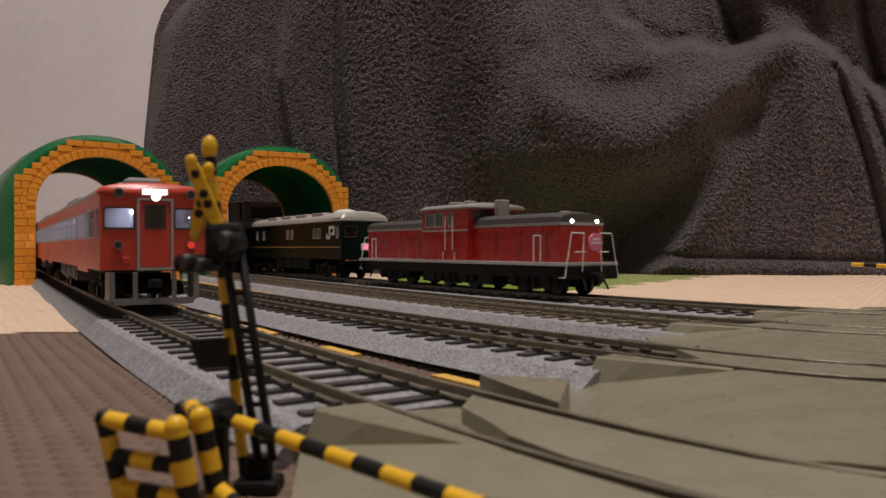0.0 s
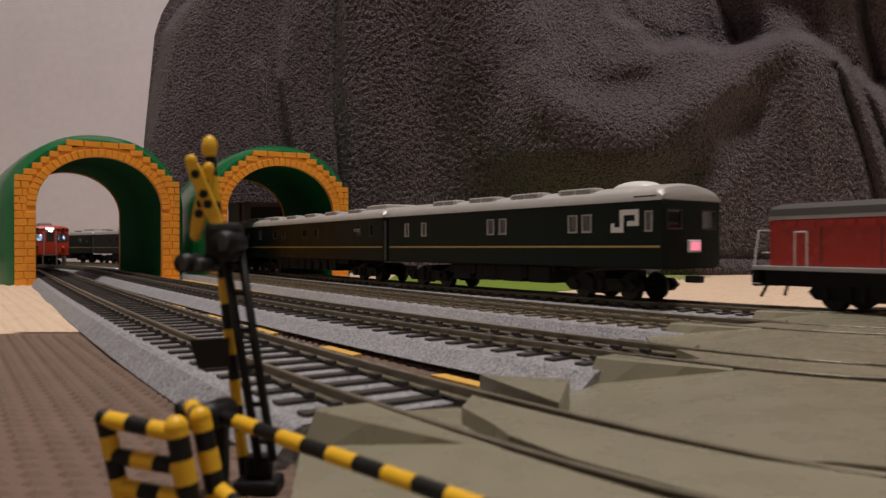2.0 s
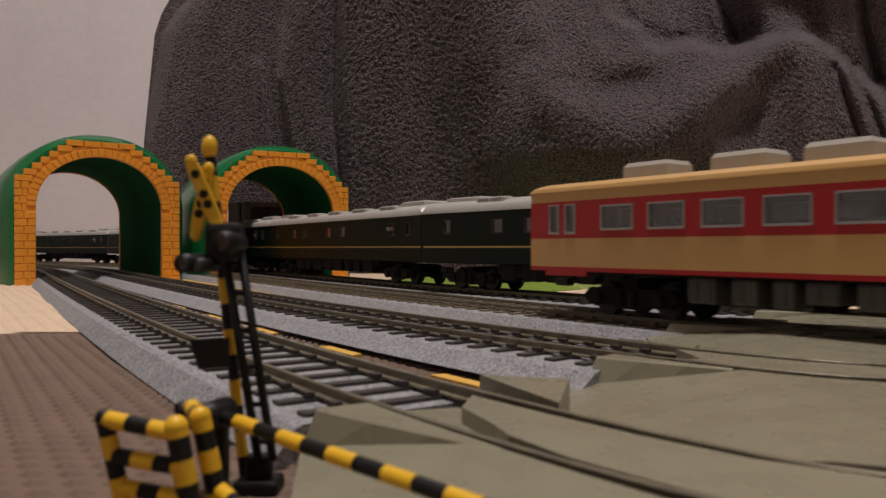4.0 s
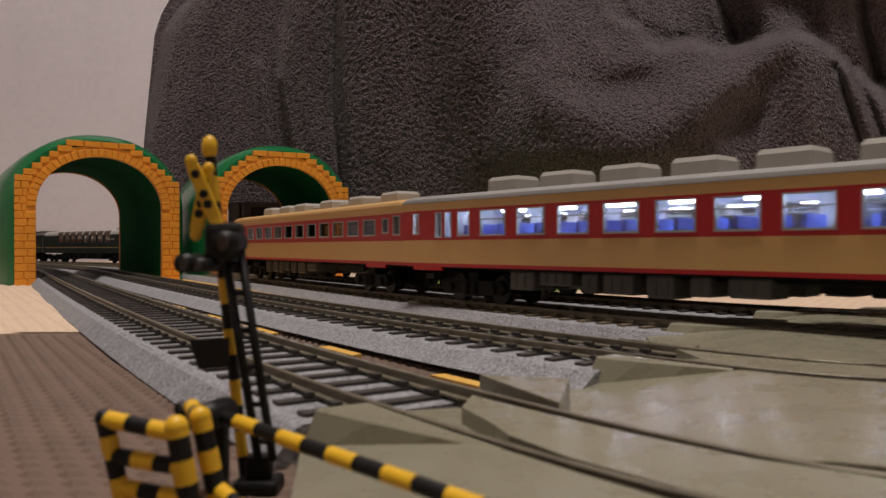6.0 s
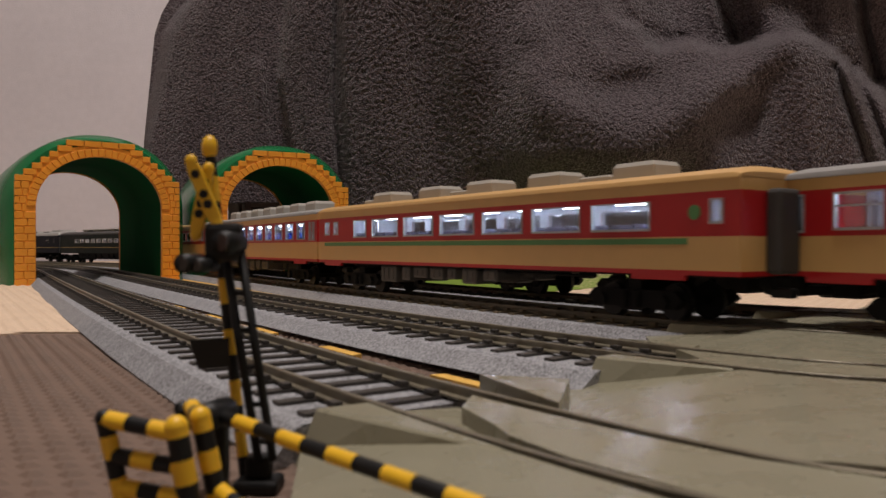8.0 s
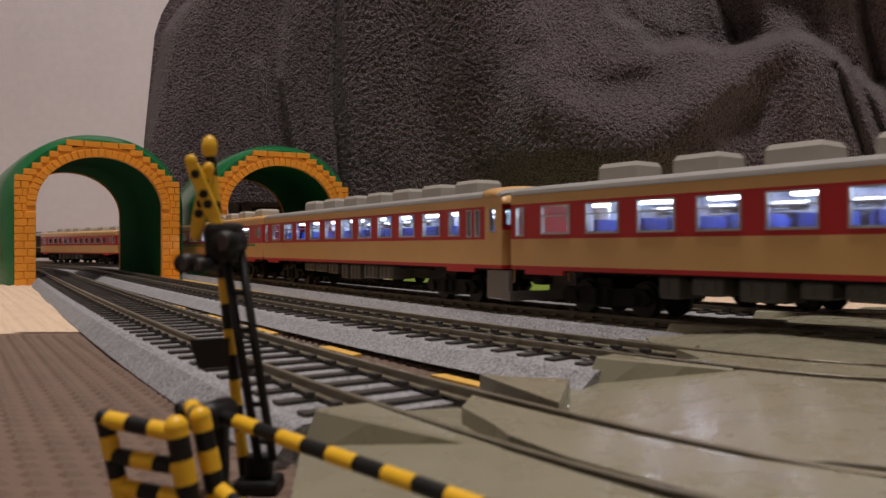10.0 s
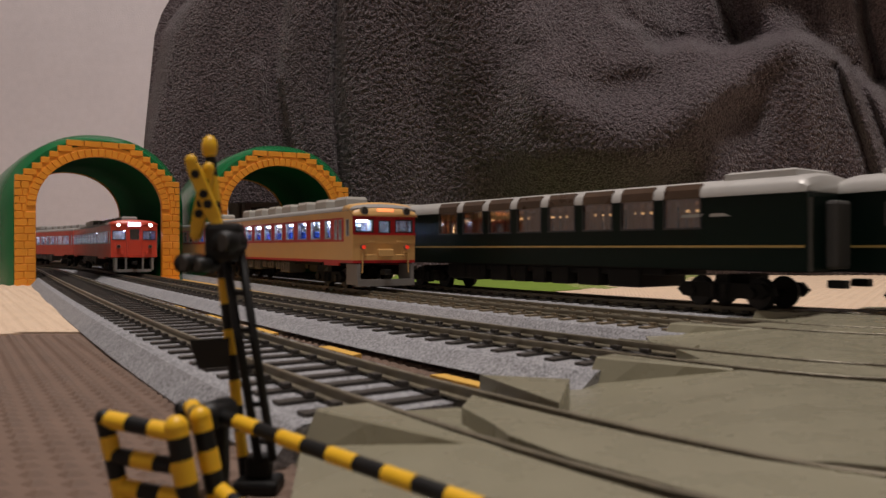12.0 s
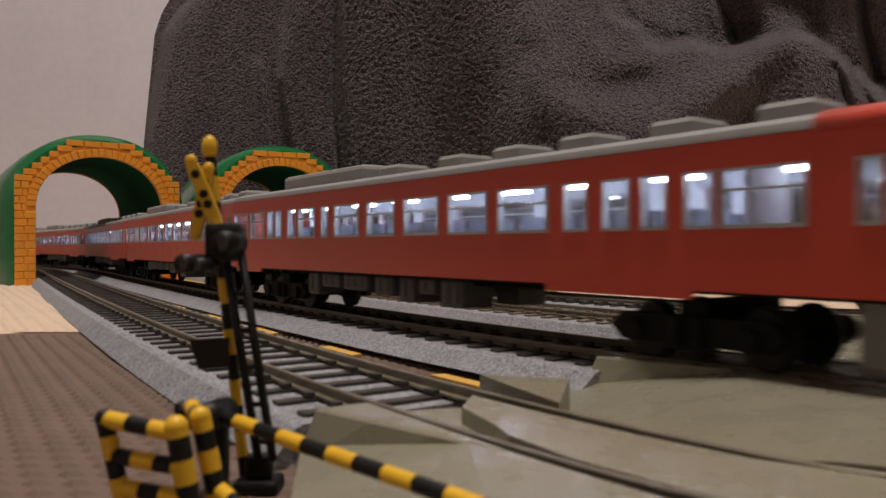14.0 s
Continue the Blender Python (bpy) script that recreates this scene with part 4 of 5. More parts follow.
def rail_car(name, label, group, length, bands, holes, end_holes=None, rear_holes=None, roof_mat="roof_grey", interior="inner", light="lit_white",
             seats="seat_blue", frame_mat="silver", gear="grey_gear", gutter=GUTTER, rtop=ROOF_Z, wheelbase=0.190, stripes=(), skirts=(), gearset=7, seed=1):
    root = tagged(new(name), label, "train car", group=group)
    L = length / 2
    rnd = random.Random(seed)
    made = {}

    def put_side(key, u0, u1, z0, z1):
        bm = made.setdefault(key, bmesh.new())
        for s in (-1, 1):
            box(bm, u0, u1, min(s * HALF, s * (HALF - 0.001)), max(s * HALF, s * (HALF - 0.001)), z0, z1)

    body = part("underframe", boxes((-L + 0.001, L - 0.001, -HALF + 0.0012, HALF - 0.0012, FLOOR_Z - 0.0006, FLOOR_Z + 0.001)), M["frame"], root, "dark floor plate")
    bands = [(z0, z1, (i, k)) for i, (z0, z1, k) in enumerate(bands)]
    cut_wall(bands, holes, -L + 0.001, L - 0.001, put_side)
    for x, hs in ((L, end_holes), (-L, rear_holes)):
        def put_end(key, u0, u1, z0, z1, x=x):
            bm = made.setdefault(key, bmesh.new())
            box(bm, min(x, x - math.copysign(0.001, x)), max(x, x - math.copysign(0.001, x)), u0, u1, z0, z1)
        cut_wall(bands, hs or [], -HALF, HALF, put_end)
    for i, (key, bm) in enumerate(made.items()):
        part({0: "lower_panel" if len(bands) > 1 else "body_shell", 1: "side_panel", 2: "window_band", 3: "cantrail_panel"}[key[0]], bm, M[key[1]], root)
    # lining, floor, lights, seats
    lin = bmesh.new()
    top = gutter - 0.0004

    def put_lin(key, u0, u1, z0, z1):
        for s in (-1, 1):
            box(lin, u0, u1, min(s * (HALF - 0.0011), s * (HALF - 0.0016)), max(s * (HALF - 0.0011), s * (HALF - 0.0016)), z0, z1)
    cut_wall([(FLOOR_Z + 0.0012, top - 0.0008, "x")], holes, -L + 0.002, L - 0.002, put_lin)
    box(lin, -L + 0.002, L - 0.002, -HALF + 0.0017, HALF - 0.0017, top - 0.0007, top)
    for x in (-L + 0.028, L - 0.030):
        box(lin, x, x + 0.0008, -HALF + 0.0017, -0.004, FLOOR_Z + 0.0012, top - 0.0008)
        box(lin, x, x + 0.0008, 0.004, HALF - 0.0017, FLOOR_Z + 0.0012, top - 0.0008)
    part("interior_lining", lin, M[interior], root, "interior wall lining")
    if light:
        bm = bmesh.new()
        k = 9
        for i in range(k):
            x = (-L + 0.012) + (2 * L - 0.028) * (i + 0.5) / k
            box(bm, x - 0.0055, x + 0.0055, -0.0016, 0.0016, LED_Z, LED_Z + 0.0009)
        part("interior_light", bm, M[light], root, "glowing ceiling light strip")
    if seats:
        bm = bmesh.new()
        x = -L + 0.036
        while x < L - 0.04:
            for s in (-1, 1):
                y0, y1 = (0.004, HALF - 0.002) if s > 0 else (-HALF + 0.002, -0.004)
                box(bm, x, x + 0.0045, y0, y1, FLOOR_Z + 0.001, 0.0215)
                box(bm, x + 0.0045, x + 0.0060, y0, y1, FLOOR_Z + 0.001, 0.0310 if seats == "seat_blue" else 0.0292, bev=0.0004)
            x += 0.0102
        part("seats", bm, M[seats], root, "rows of seats behind the windows")
    for h in holes:
        for s in (-1, 1):
            m = Matrix.Translation(((h[0] + h[1]) / 2, s * (HALF - 0.0004), (h[2] + h[3]) / 2))
            if s > 0:
                m = m @ Matrix.Rotation(math.pi, 4, "Z")
            pane(root, h[1] - h[0], h[3] - h[2], m, M[frame_mat])
    for x, hs in ((L, end_holes), (-L, rear_holes)):
        for h in hs or []:
            m = Matrix.Translation((x - math.copysign(0.0005, x), (h[0] + h[1]) / 2, (h[2] + h[3]) / 2)) @ Matrix.Rotation(math.copysign(math.pi / 2, x), 4, "Z")
            pane(root, h[1] - h[0], h[3] - h[2], m, M["rubber"])
    for z0, z1, key, x0, x1 in stripes:
        part("stripe", boxes((x0, x1, -HALF - 0.00015, -HALF + 0.0002, z0, z1), (x0, x1, HALF - 0.0002, HALF + 0.00015, z0, z1)), M[key], root, "thin painted stripe")
    for x0, x1, key in skirts:
        for y in (-HALF, HALF - 0.001):
            part("door_skirt", boxes((x0, x1, y, y + 0.001, FLOOR_Z - 0.0016, FLOOR_Z)), M[key], root)
    roof(root, length, M[roof_mat], rtop, gutter, label="painted curved roof", round_by=0.62 if rtop > ROOF_Z + 0.002 else 0.75)
    for x in (-wheelbase / 2, wheelbase / 2):
        bogie(root, x)
    if gear:
        x = -wheelbase / 2 + 0.024
        for i in range(gearset):
            w = rnd.uniform(0.006, 0.016)
            if x + w > wheelbase / 2 - 0.022:
                break
            d = rnd.uniform(0.0045, 0.0078)
            bm = boxes((x, x + w, -0.0150, -0.0040, FLOOR_Z - 0.0006 - d, FLOOR_Z - 0.0007), (x, x + w, 0.0040, 0.0150, FLOOR_Z - 0.0006 - d, FLOOR_Z - 0.0007), bev=0.0007)
            for j in range(int(w / 0.0045)):
                box(bm, x + 0.0012 + j * 0.0045, x + 0.0040 + j * 0.0045, -0.01535, -0.0150, FLOOR_Z - d + 0.0006, FLOOR_Z - 0.0018)
            part("underfloor_box", bm, M[gear], root, "grey underfloor equipment box")
            x += w + rnd.uniform(0.002, 0.006)
        part("underfloor_pipe", tubes([((-wheelbase / 2 + 0.02, -0.0105, 0.0125), (wheelbase / 2 - 0.02, -0.0105, 0.0125))], 0.0006), M["frame"], root)
    # couplers
    part("coupler", boxes((L - 0.002, L + 0.0048, -0.0018, 0.0018, 0.0080, 0.0108), bev=0.0005), M["black"], root)
    part("coupler", boxes((-L - 0.0048, -L + 0.002, -0.0018, 0.0018, 0.0080, 0.0108), bev=0.0005), M["black"], root)
    return root


def gangway(root, x, gut=GUTTER):
    s = math.copysign(1, x)
    part("gangway_bellows", boxes((min(x, x + s * 0.0046), max(x, x + s * 0.0046), -0.0070, 0.0070, FLOOR_Z + 0.0005, gut - 0.003), bev=0.0012), M["rubber"], root, "dark rubber gangway bellows")


def lamp_disc(root, x, y, z, r, key, name, depth=0.0012):
    s = math.copysign(1, x)
    bez = part(name, tube(bmesh.new(), (x - s * 0.0004, y, z), (x + s * depth, y, z), r * 1.3, 18), M["steel"], root)
    part("lens", tube(bmesh.new(), (x + s * (depth - 0.0002), y, z), (x + s * (depth + 0.0003), y, z), r, 18), M[key], bez, "glowing lens" if key in ("head", "tail") else "unlit dark lens")


def spaced(n, x0, x1, w, z0, z1):
    return [(x0 + (x1 - x0) * (i + 0.5) / n - w / 2, x0 + (x1 - x0) * (i + 0.5) / n + w / 2, z0, z1) for i in range(n)]


CAR = 0.2765        # body length of a full-length coach as drawn
SHORT = 0.944       # and the share of it that stands
PITCH = 0.2655      # and its spacing in the train


# --- vermilion diesel railcars
def railcar_red(label, group, cab, lights, seed):
    L = CAR / 2
    z0, z1 = 0.0252, 0.0356
    lights_at = ((-0.1363, -0.1214), (-0.1183, -0.1041), (-0.1007, -0.0951), (-0.0930, -0.0877), (-0.0820, -0.0751), (-0.0727, -0.0592), (-0.0543, -0.0493), (-0.0447, -0.0280), (-0.0230, -0.0068), (-0.0015, 0.0159),
                 (0.0207, 0.0373), (0.0415, 0.0595), (0.0645, 0.0716), (0.0761, 0.0835), (0.0864, 0.0927), (0.0968, 0.1034), (0.1047, 0.1211), (0.1293, 0.1334))
    holes = [(x0, x1, z0, z1) for x0, x1 in lights_at]
    end = [(-0.0168, -0.0066, 0.0282, 0.0360), (-0.0040, 0.0040, 0.0262, 0.0346), (0.0066, 0.0168, 0.0282, 0.0360)] if cab else None
    r = rail_car("diesel_railcar", label, group, CAR, [(FLOOR_Z, GUTTER, "red")], holes, end, None, "roof_grey", skirts=((-L + 0.004, -L + 0.030, "red"), (L - 0.080, L - 0.040, "red")), seats="seat_grey", seed=seed)
    vents(r, [-0.030, 0.004, 0.030, 0.056, 0.084, 0.110], 0.0115, 0.012, 0.0036, M["roof_grey"], "grey roof ventilator", ROOF_Z)
    part("roof_pod", boxes((-L + 0.034, -L + 0.098, -0.010, 0.010, ROOF_Z - 0.001, ROOF_Z + 0.0046), bev=0.0016), M["roof_grey"], r, "grey rooftop cooling pod")
    if not cab:
        gangway(r, L)
        gangway(r, -L)
        return r
    gangway(r, -L)
    # cab roof brow in body colour
    bm = bmesh.new()
    rings = []
    for x, k in ((L - 0.016, 1.03), (L - 0.004, 1.0), (L + 0.0005, 0.80)):
        ring = [(x, -math.cos(math.pi * i / 14) * (HALF + 0.0006), GUTTER - 0.0008 + (ROOF_Z - GUTTER + 0.0012) * k * math.sin(math.pi * i / 14) ** 0.62) for i in range(15)]
        rings.append(ring)
    smooth(part("roof_brow", loft(bm, rings), M["red"], r, "vermilion cab roof brow"))
    dr = part("end_door", boxes((L, L + 0.0012, -0.0052, 0.0052, 0.0150, 0.0384), bev=0.0005), M["red"], r)
    fr = M["silver"] if lights == "single" else M["red"]
    part("door_frame", boxes((L, L + 0.0018, -0.0060, -0.0052, 0.0148, 0.0388), (L, L + 0.0018, 0.0052, 0.0060, 0.0148, 0.0388), (L, L + 0.0018, -0.0060, 0.0060, 0.0384, 0.0392), (L, L + 0.0018, -0.0060, 0.0060, 0.0140, 0.0149)), fr, dr)
    part("door_glass", boxes((L + 0.0011, L + 0.0015, -0.0036, 0.0036, 0.0285, 0.0370)), M["lens_off"], dr, "dark door window")
    if lights == "single":
        part("destination_blind", boxes((L, L + 0.0006, -0.0042, 0.0042, 0.0404, 0.0426), bev=0.0002), M["blind_bright"], r, "bright white lit destination blind")
        lamp_disc(r, L + 0.0012, 0.0, 0.0397, 0.0014, "head", "headlight", 0.0016)
        lamp_disc(r, L, -0.0120, 0.0408, 0.0013, "lens_off", "headlight", 0.0022)
        lamp_disc(r, L, 0.0120, 0.0408, 0.0013, "lens_off", "headlight", 0.0022)
    else:
        part("destination_blind", boxes((L, L + 0.0012, -0.0050, 0.0050, 0.0392, 0.0426), bev=0.0004), M["blind"], r, "lit destination blind")
        for s in (-1, 1):
            lamp_disc(r, L, s * 0.0124, 0.0404, 0.0012, "head", "headlight", 0.0018)
    for s in (-1, 1):
        lamp_disc(r, L, s * 0.0122, 0.0228, 0.0012, "tail" if (lights == "single" and s > 0) else "lens_off", "tail_light", 0.0016)
        part("step_rail", tubes([((L + 0.001, s * 0.0135, 0.0180), (L + 0.001, s * 0.0135, 0.0255)), ((L, s * 0.0135, 0.0180), (L + 0.001, s * 0.0135, 0.0180)), ((L, s * 0.0135, 0.0255), (L + 0.001, s * 0.0135, 0.0255)),
                                 ((L + 0.0006, s * 0.0108, 0.0195), (L + 0.0006, s * 0.0148, 0.0195))], 0.0003, 6), M["red"], r)
        part("jumper_socket", boxes((L, L + 0.0014, s * 0.0095 - 0.0012, s * 0.0095 + 0.0012, 0.0163, 0.0186), bev=0.0003), M["red"], r)
    # plough
    bm = bmesh.new()
    for sd in (-1, 1):
        y0, y1 = sorted((sd * 0.0132, sd * 0.0150))
        box(bm, L - 0.010, L + 0.0012, y0, y1, 0.0036, FLOOR_Z - 0.0006)
        loft(bm, [[(L - 0.0100, sd * 0.0132, 0.0018), (L + 0.0010, sd * 0.0110, 0.0018), (L + 0.0010, sd * 0.0080, 0.0018)], [(L - 0.0100, sd * 0.0150, 0.0040), (L + 0.0012, sd * 0.0150, 0.0040), (L + 0.0012, sd * 0.0080, 0.0040)]])
        y0, y1 = sorted((sd * 0.0058, sd * 0.0072))
        box(bm, L - 0.0006, L + 0.0012, y0, y1, 0.0040, FLOOR_Z - 0.0006)
    box(bm, L - 0.0006, L + 0.0012, -0.0132, 0.0132, 0.0020, 0.0042)
    part("snow_plough", bm, M["skirt_grey"], r, "grey front skirt and plough")
    return r


# --- cream and red express railcars
def express_car(label, kind, seed):
    L = CAR / 2
    zb, zt = 0.0250, 0.0374
    bands = [(FLOOR_Z, FLOOR_Z + 0.0014, "dark_red"), (FLOOR_Z + 0.0014, zb, "cream"), (zb, zt, "dark_red"), (zt, GUTTER, "cream")]
    w0, w1 = 0.0264, 0.0364
    if kind == "green":
        holes = spaced(6, -L + 0.0610, -L + 0.2470, 0.0256, w0 + 0.0004, w1 - 0.0008) + [(-L + 0.0435, -L + 0.0575, w0 + 0.0004, w1 - 0.0008), (-L + 0.0195, -L + 0.0250, w0 + 0.002, w1 - 0.001), (-L + 0.0085, -L + 0.0145, w0 + 0.002, w1 - 0.001), (L - 0.0102, L - 0.0055, w0 + 0.002, w1 - 0.001)]
    elif kind == "front":
        holes = spaced(11, -L + 0.032, -L + 0.250, 0.0138, w0 + 0.001, w1 - 0.001) + [(-L + 0.010, -L + 0.015, w0, w1), (-L + 0.018, -L + 0.023, w0, w1), (L - 0.0215, L - 0.0150, w0 + 0.002, w1 - 0.001), (L - 0.0100, L - 0.0030, w0 + 0.001, w1)]
    elif kind == "plain":
        holes = spaced(10, -L + 0.0500, -L + 0.2600, 0.0146, w0, w1) + [(-L + 0.0390, -L + 0.0465, w0, w1), (-L + 0.0240, -L + 0.0285, w0 - 0.0005, w1), (-L + 0.0305, -L + 0.0350, w0 - 0.0005, w1), (-L + 0.008, -L + 0.0125, w0 + 0.001, w1), (L - 0.0130, L - 0.0095, w0 - 0.0005, w1), (L - 0.0075, L - 0.0040, w0 - 0.0005, w1)]
    else:
        holes = spaced(10, -L + 0.0130, -L + 0.2350, 0.0146, w0, w1) + [(-L + 0.2385, -L + 0.2470, w0, w1), (-L + 0.003, -L + 0.0075, w0 - 0.0005, w1), (L - 0.0240, L - 0.0205, w0 - 0.0005, w1), (L - 0.0180, L - 0.0145, w0 - 0.0005, w1)]
    cab = kind in ("tail", "cab")
    if cab:
        holes.append((L - 0.0080, L - 0.0040, 0.0276, 0.0364))
    end = [(-0.0164, -0.0062, 0.0296, 0.0364), (-0.0034, 0.0034, 0.0290, 0.0358), (0.0062, 0.0164, 0.0296, 0.0364)] if cab else None
    r = rail_car("express_railcar", label, "cream and red express train", CAR, bands, holes, end, None, "cream" if kind in ("green", "front") else "roof_grey",
                 light=None if kind == "front" else "lit_white", interior="shaded_inner" if kind == "front" else "inner", seats="seat_dark" if kind in ("green", "front") else "seat_blue",
                 skirts=((-L + 0.008, -L + 0.028, "dark_red"), (L - 0.040, L - 0.019, "dark_red")), seed=seed,
                 stripes=((zb - 0.0022, zb - 0.0004, "stripe_green", -L + 0.008, L - 0.018),) if kind == "green" else ())
    if cab:                       # cream cab sides
        part("cab_side", boxes((L - 0.0110, L + 0.0002, -HALF - 0.0002, -HALF, zb, 0.0275), (L - 0.0110, L - 0.0081, -HALF - 0.0002, -HALF, 0.0275, zt), (L - 0.0039, L + 0.0002, -HALF - 0.0002, -HALF, 0.0275, zt),
                               (L - 0.0081, L - 0.0039, -HALF - 0.0002, -HALF, 0.0365, zt)), M["cream"], r, "cream cab side panel")
        bm = bmesh.new()
        rings = []
        for x, k in ((L - 0.0125, 1.04), (L - 0.004, 1.03), (L + 0.0008, 0.86), (L + 0.0018, 0.5)):
            rings.append([(x, -math.cos(math.pi * i / 14) * (HALF + 0.0006), GUTTER - 0.0030 * (x > L) - 0.0002 + (ROOF_Z - GUTTER + 0.0008) * k * math.sin(math.pi * i / 14) ** 0.55) for i in range(15)])
        smooth(part("roof_brow", loft(bm, rings), M["cream"], r, "cream cab roof brow"))
        part("red_visor", boxes((L, L + 0.0006, -HALF, HALF, 0.0374, 0.0384), (L, L + 0.0012, -HALF, HALF, 0.0284, 0.0293)), M["dark_red"], r)
        part("front_panel", boxes((L, L + 0.0005, -HALF, HALF, zb - 0.001, 0.0284), bev=0.0002), M["cream"], r, "cream front panel")
        part("destination_blind", boxes((L + 0.0004, L + 0.0016, -0.0046, 0.0046, 0.0396, 0.0418), bev=0.0003), M["orange_blind"], r, "orange lit destination blind")
        for s in (-1, 1):
            lamp_disc(r, L, s * 0.0120, 0.0406, 0.0016, "lens_off", "headlight", 0.0022)
            lamp_disc(r, L, s * 0.0124, 0.0222, 0.0010, "tail", "tail_light", 0.0018)
            part("handrail", tubes([((L + 0.0016, s * 0.0132, 0.0090), (L + 0.0016, s * 0.0128, 0.0190)), ((L, s * 0.0128, 0.0190), (L + 0.0016, s * 0.0128, 0.0190)), ((L + 0.0010, s * 0.0060, 0.0250), (L + 0.0010, s * 0.0092, 0.0250)),
                                    ((L + 0.0010, s * 0.0060, 0.0180), (L + 0.0010, s * 0.0120, 0.0180)), ((L + 0.0010, s * 0.0105, 0.0165), (L + 0.0010, s * 0.0105, 0.0205))], 0.0004, 6), M["cream"], r)
        part("end_box", boxes((L, L + 0.0026, -0.0042, 0.0042, 0.0172, 0.0212), bev=0.0006), M["cream"], r, "cream coupling socket box")
        bm = bmesh.new()
        box(bm, L - 0.012, L + 0.002, -0.0162, -0.0142, 0.0030, FLOOR_Z - 0.0006)
        box(bm, L - 0.012, L + 0.002, 0.0142, 0.0162, 0.0030, FLOOR_Z - 0.0006)
        box(bm, L + 0.0, L + 0.003, -0.0162, 0.0162, 0.0024, 0.0058)
        part("front_skirt", bm, M["skirt_grey"], r, "grey front skirt")
    else:
        gangway(r, L)
    gangway(r, -L)
    if kind == "green":
        for sd in (-1, 1):
            part("round_mark", tube(bmesh.new(), (L - 0.0155, sd * (HALF - 0.0002), 0.0318), (L - 0.0155, sd * (HALF + 0.0003), 0.0318), 0.0021, 20), M["stripe_green"], r, "round dark green class mark")
        vents(r, [-0.086, -0.040, 0.0, 0.042, 0.088], 0.019, 0.0125, 0.0050, M["vent"], "light grey roof cooler")
        vents(r, [-0.104, -0.020, 0.066], 0.016, 0.006, 0.0022, M["vent"], "small roof grille")
    elif kind == "front":
        vents(r, [-0.095, -0.060, -0.030, 0.015, 0.058, 0.100], 0.019, 0.0125, 0.0048, M["vent"], "light grey roof cooler")
        vents(r, [-0.008, 0.036], 0.014, 0.006, 0.0022, M["vent"], "small roof grille")
    else:
        vents(r, [-0.096, -0.064, -0.032, -0.001, 0.030, 0.0625, 0.094] if kind == "tail" else [-0.085, -0.055, -0.025, 0.005, 0.035, 0.065, 0.095], 0.0175, 0.0125, 0.0054, M["vent"], "light grey roof cooler")
    return r


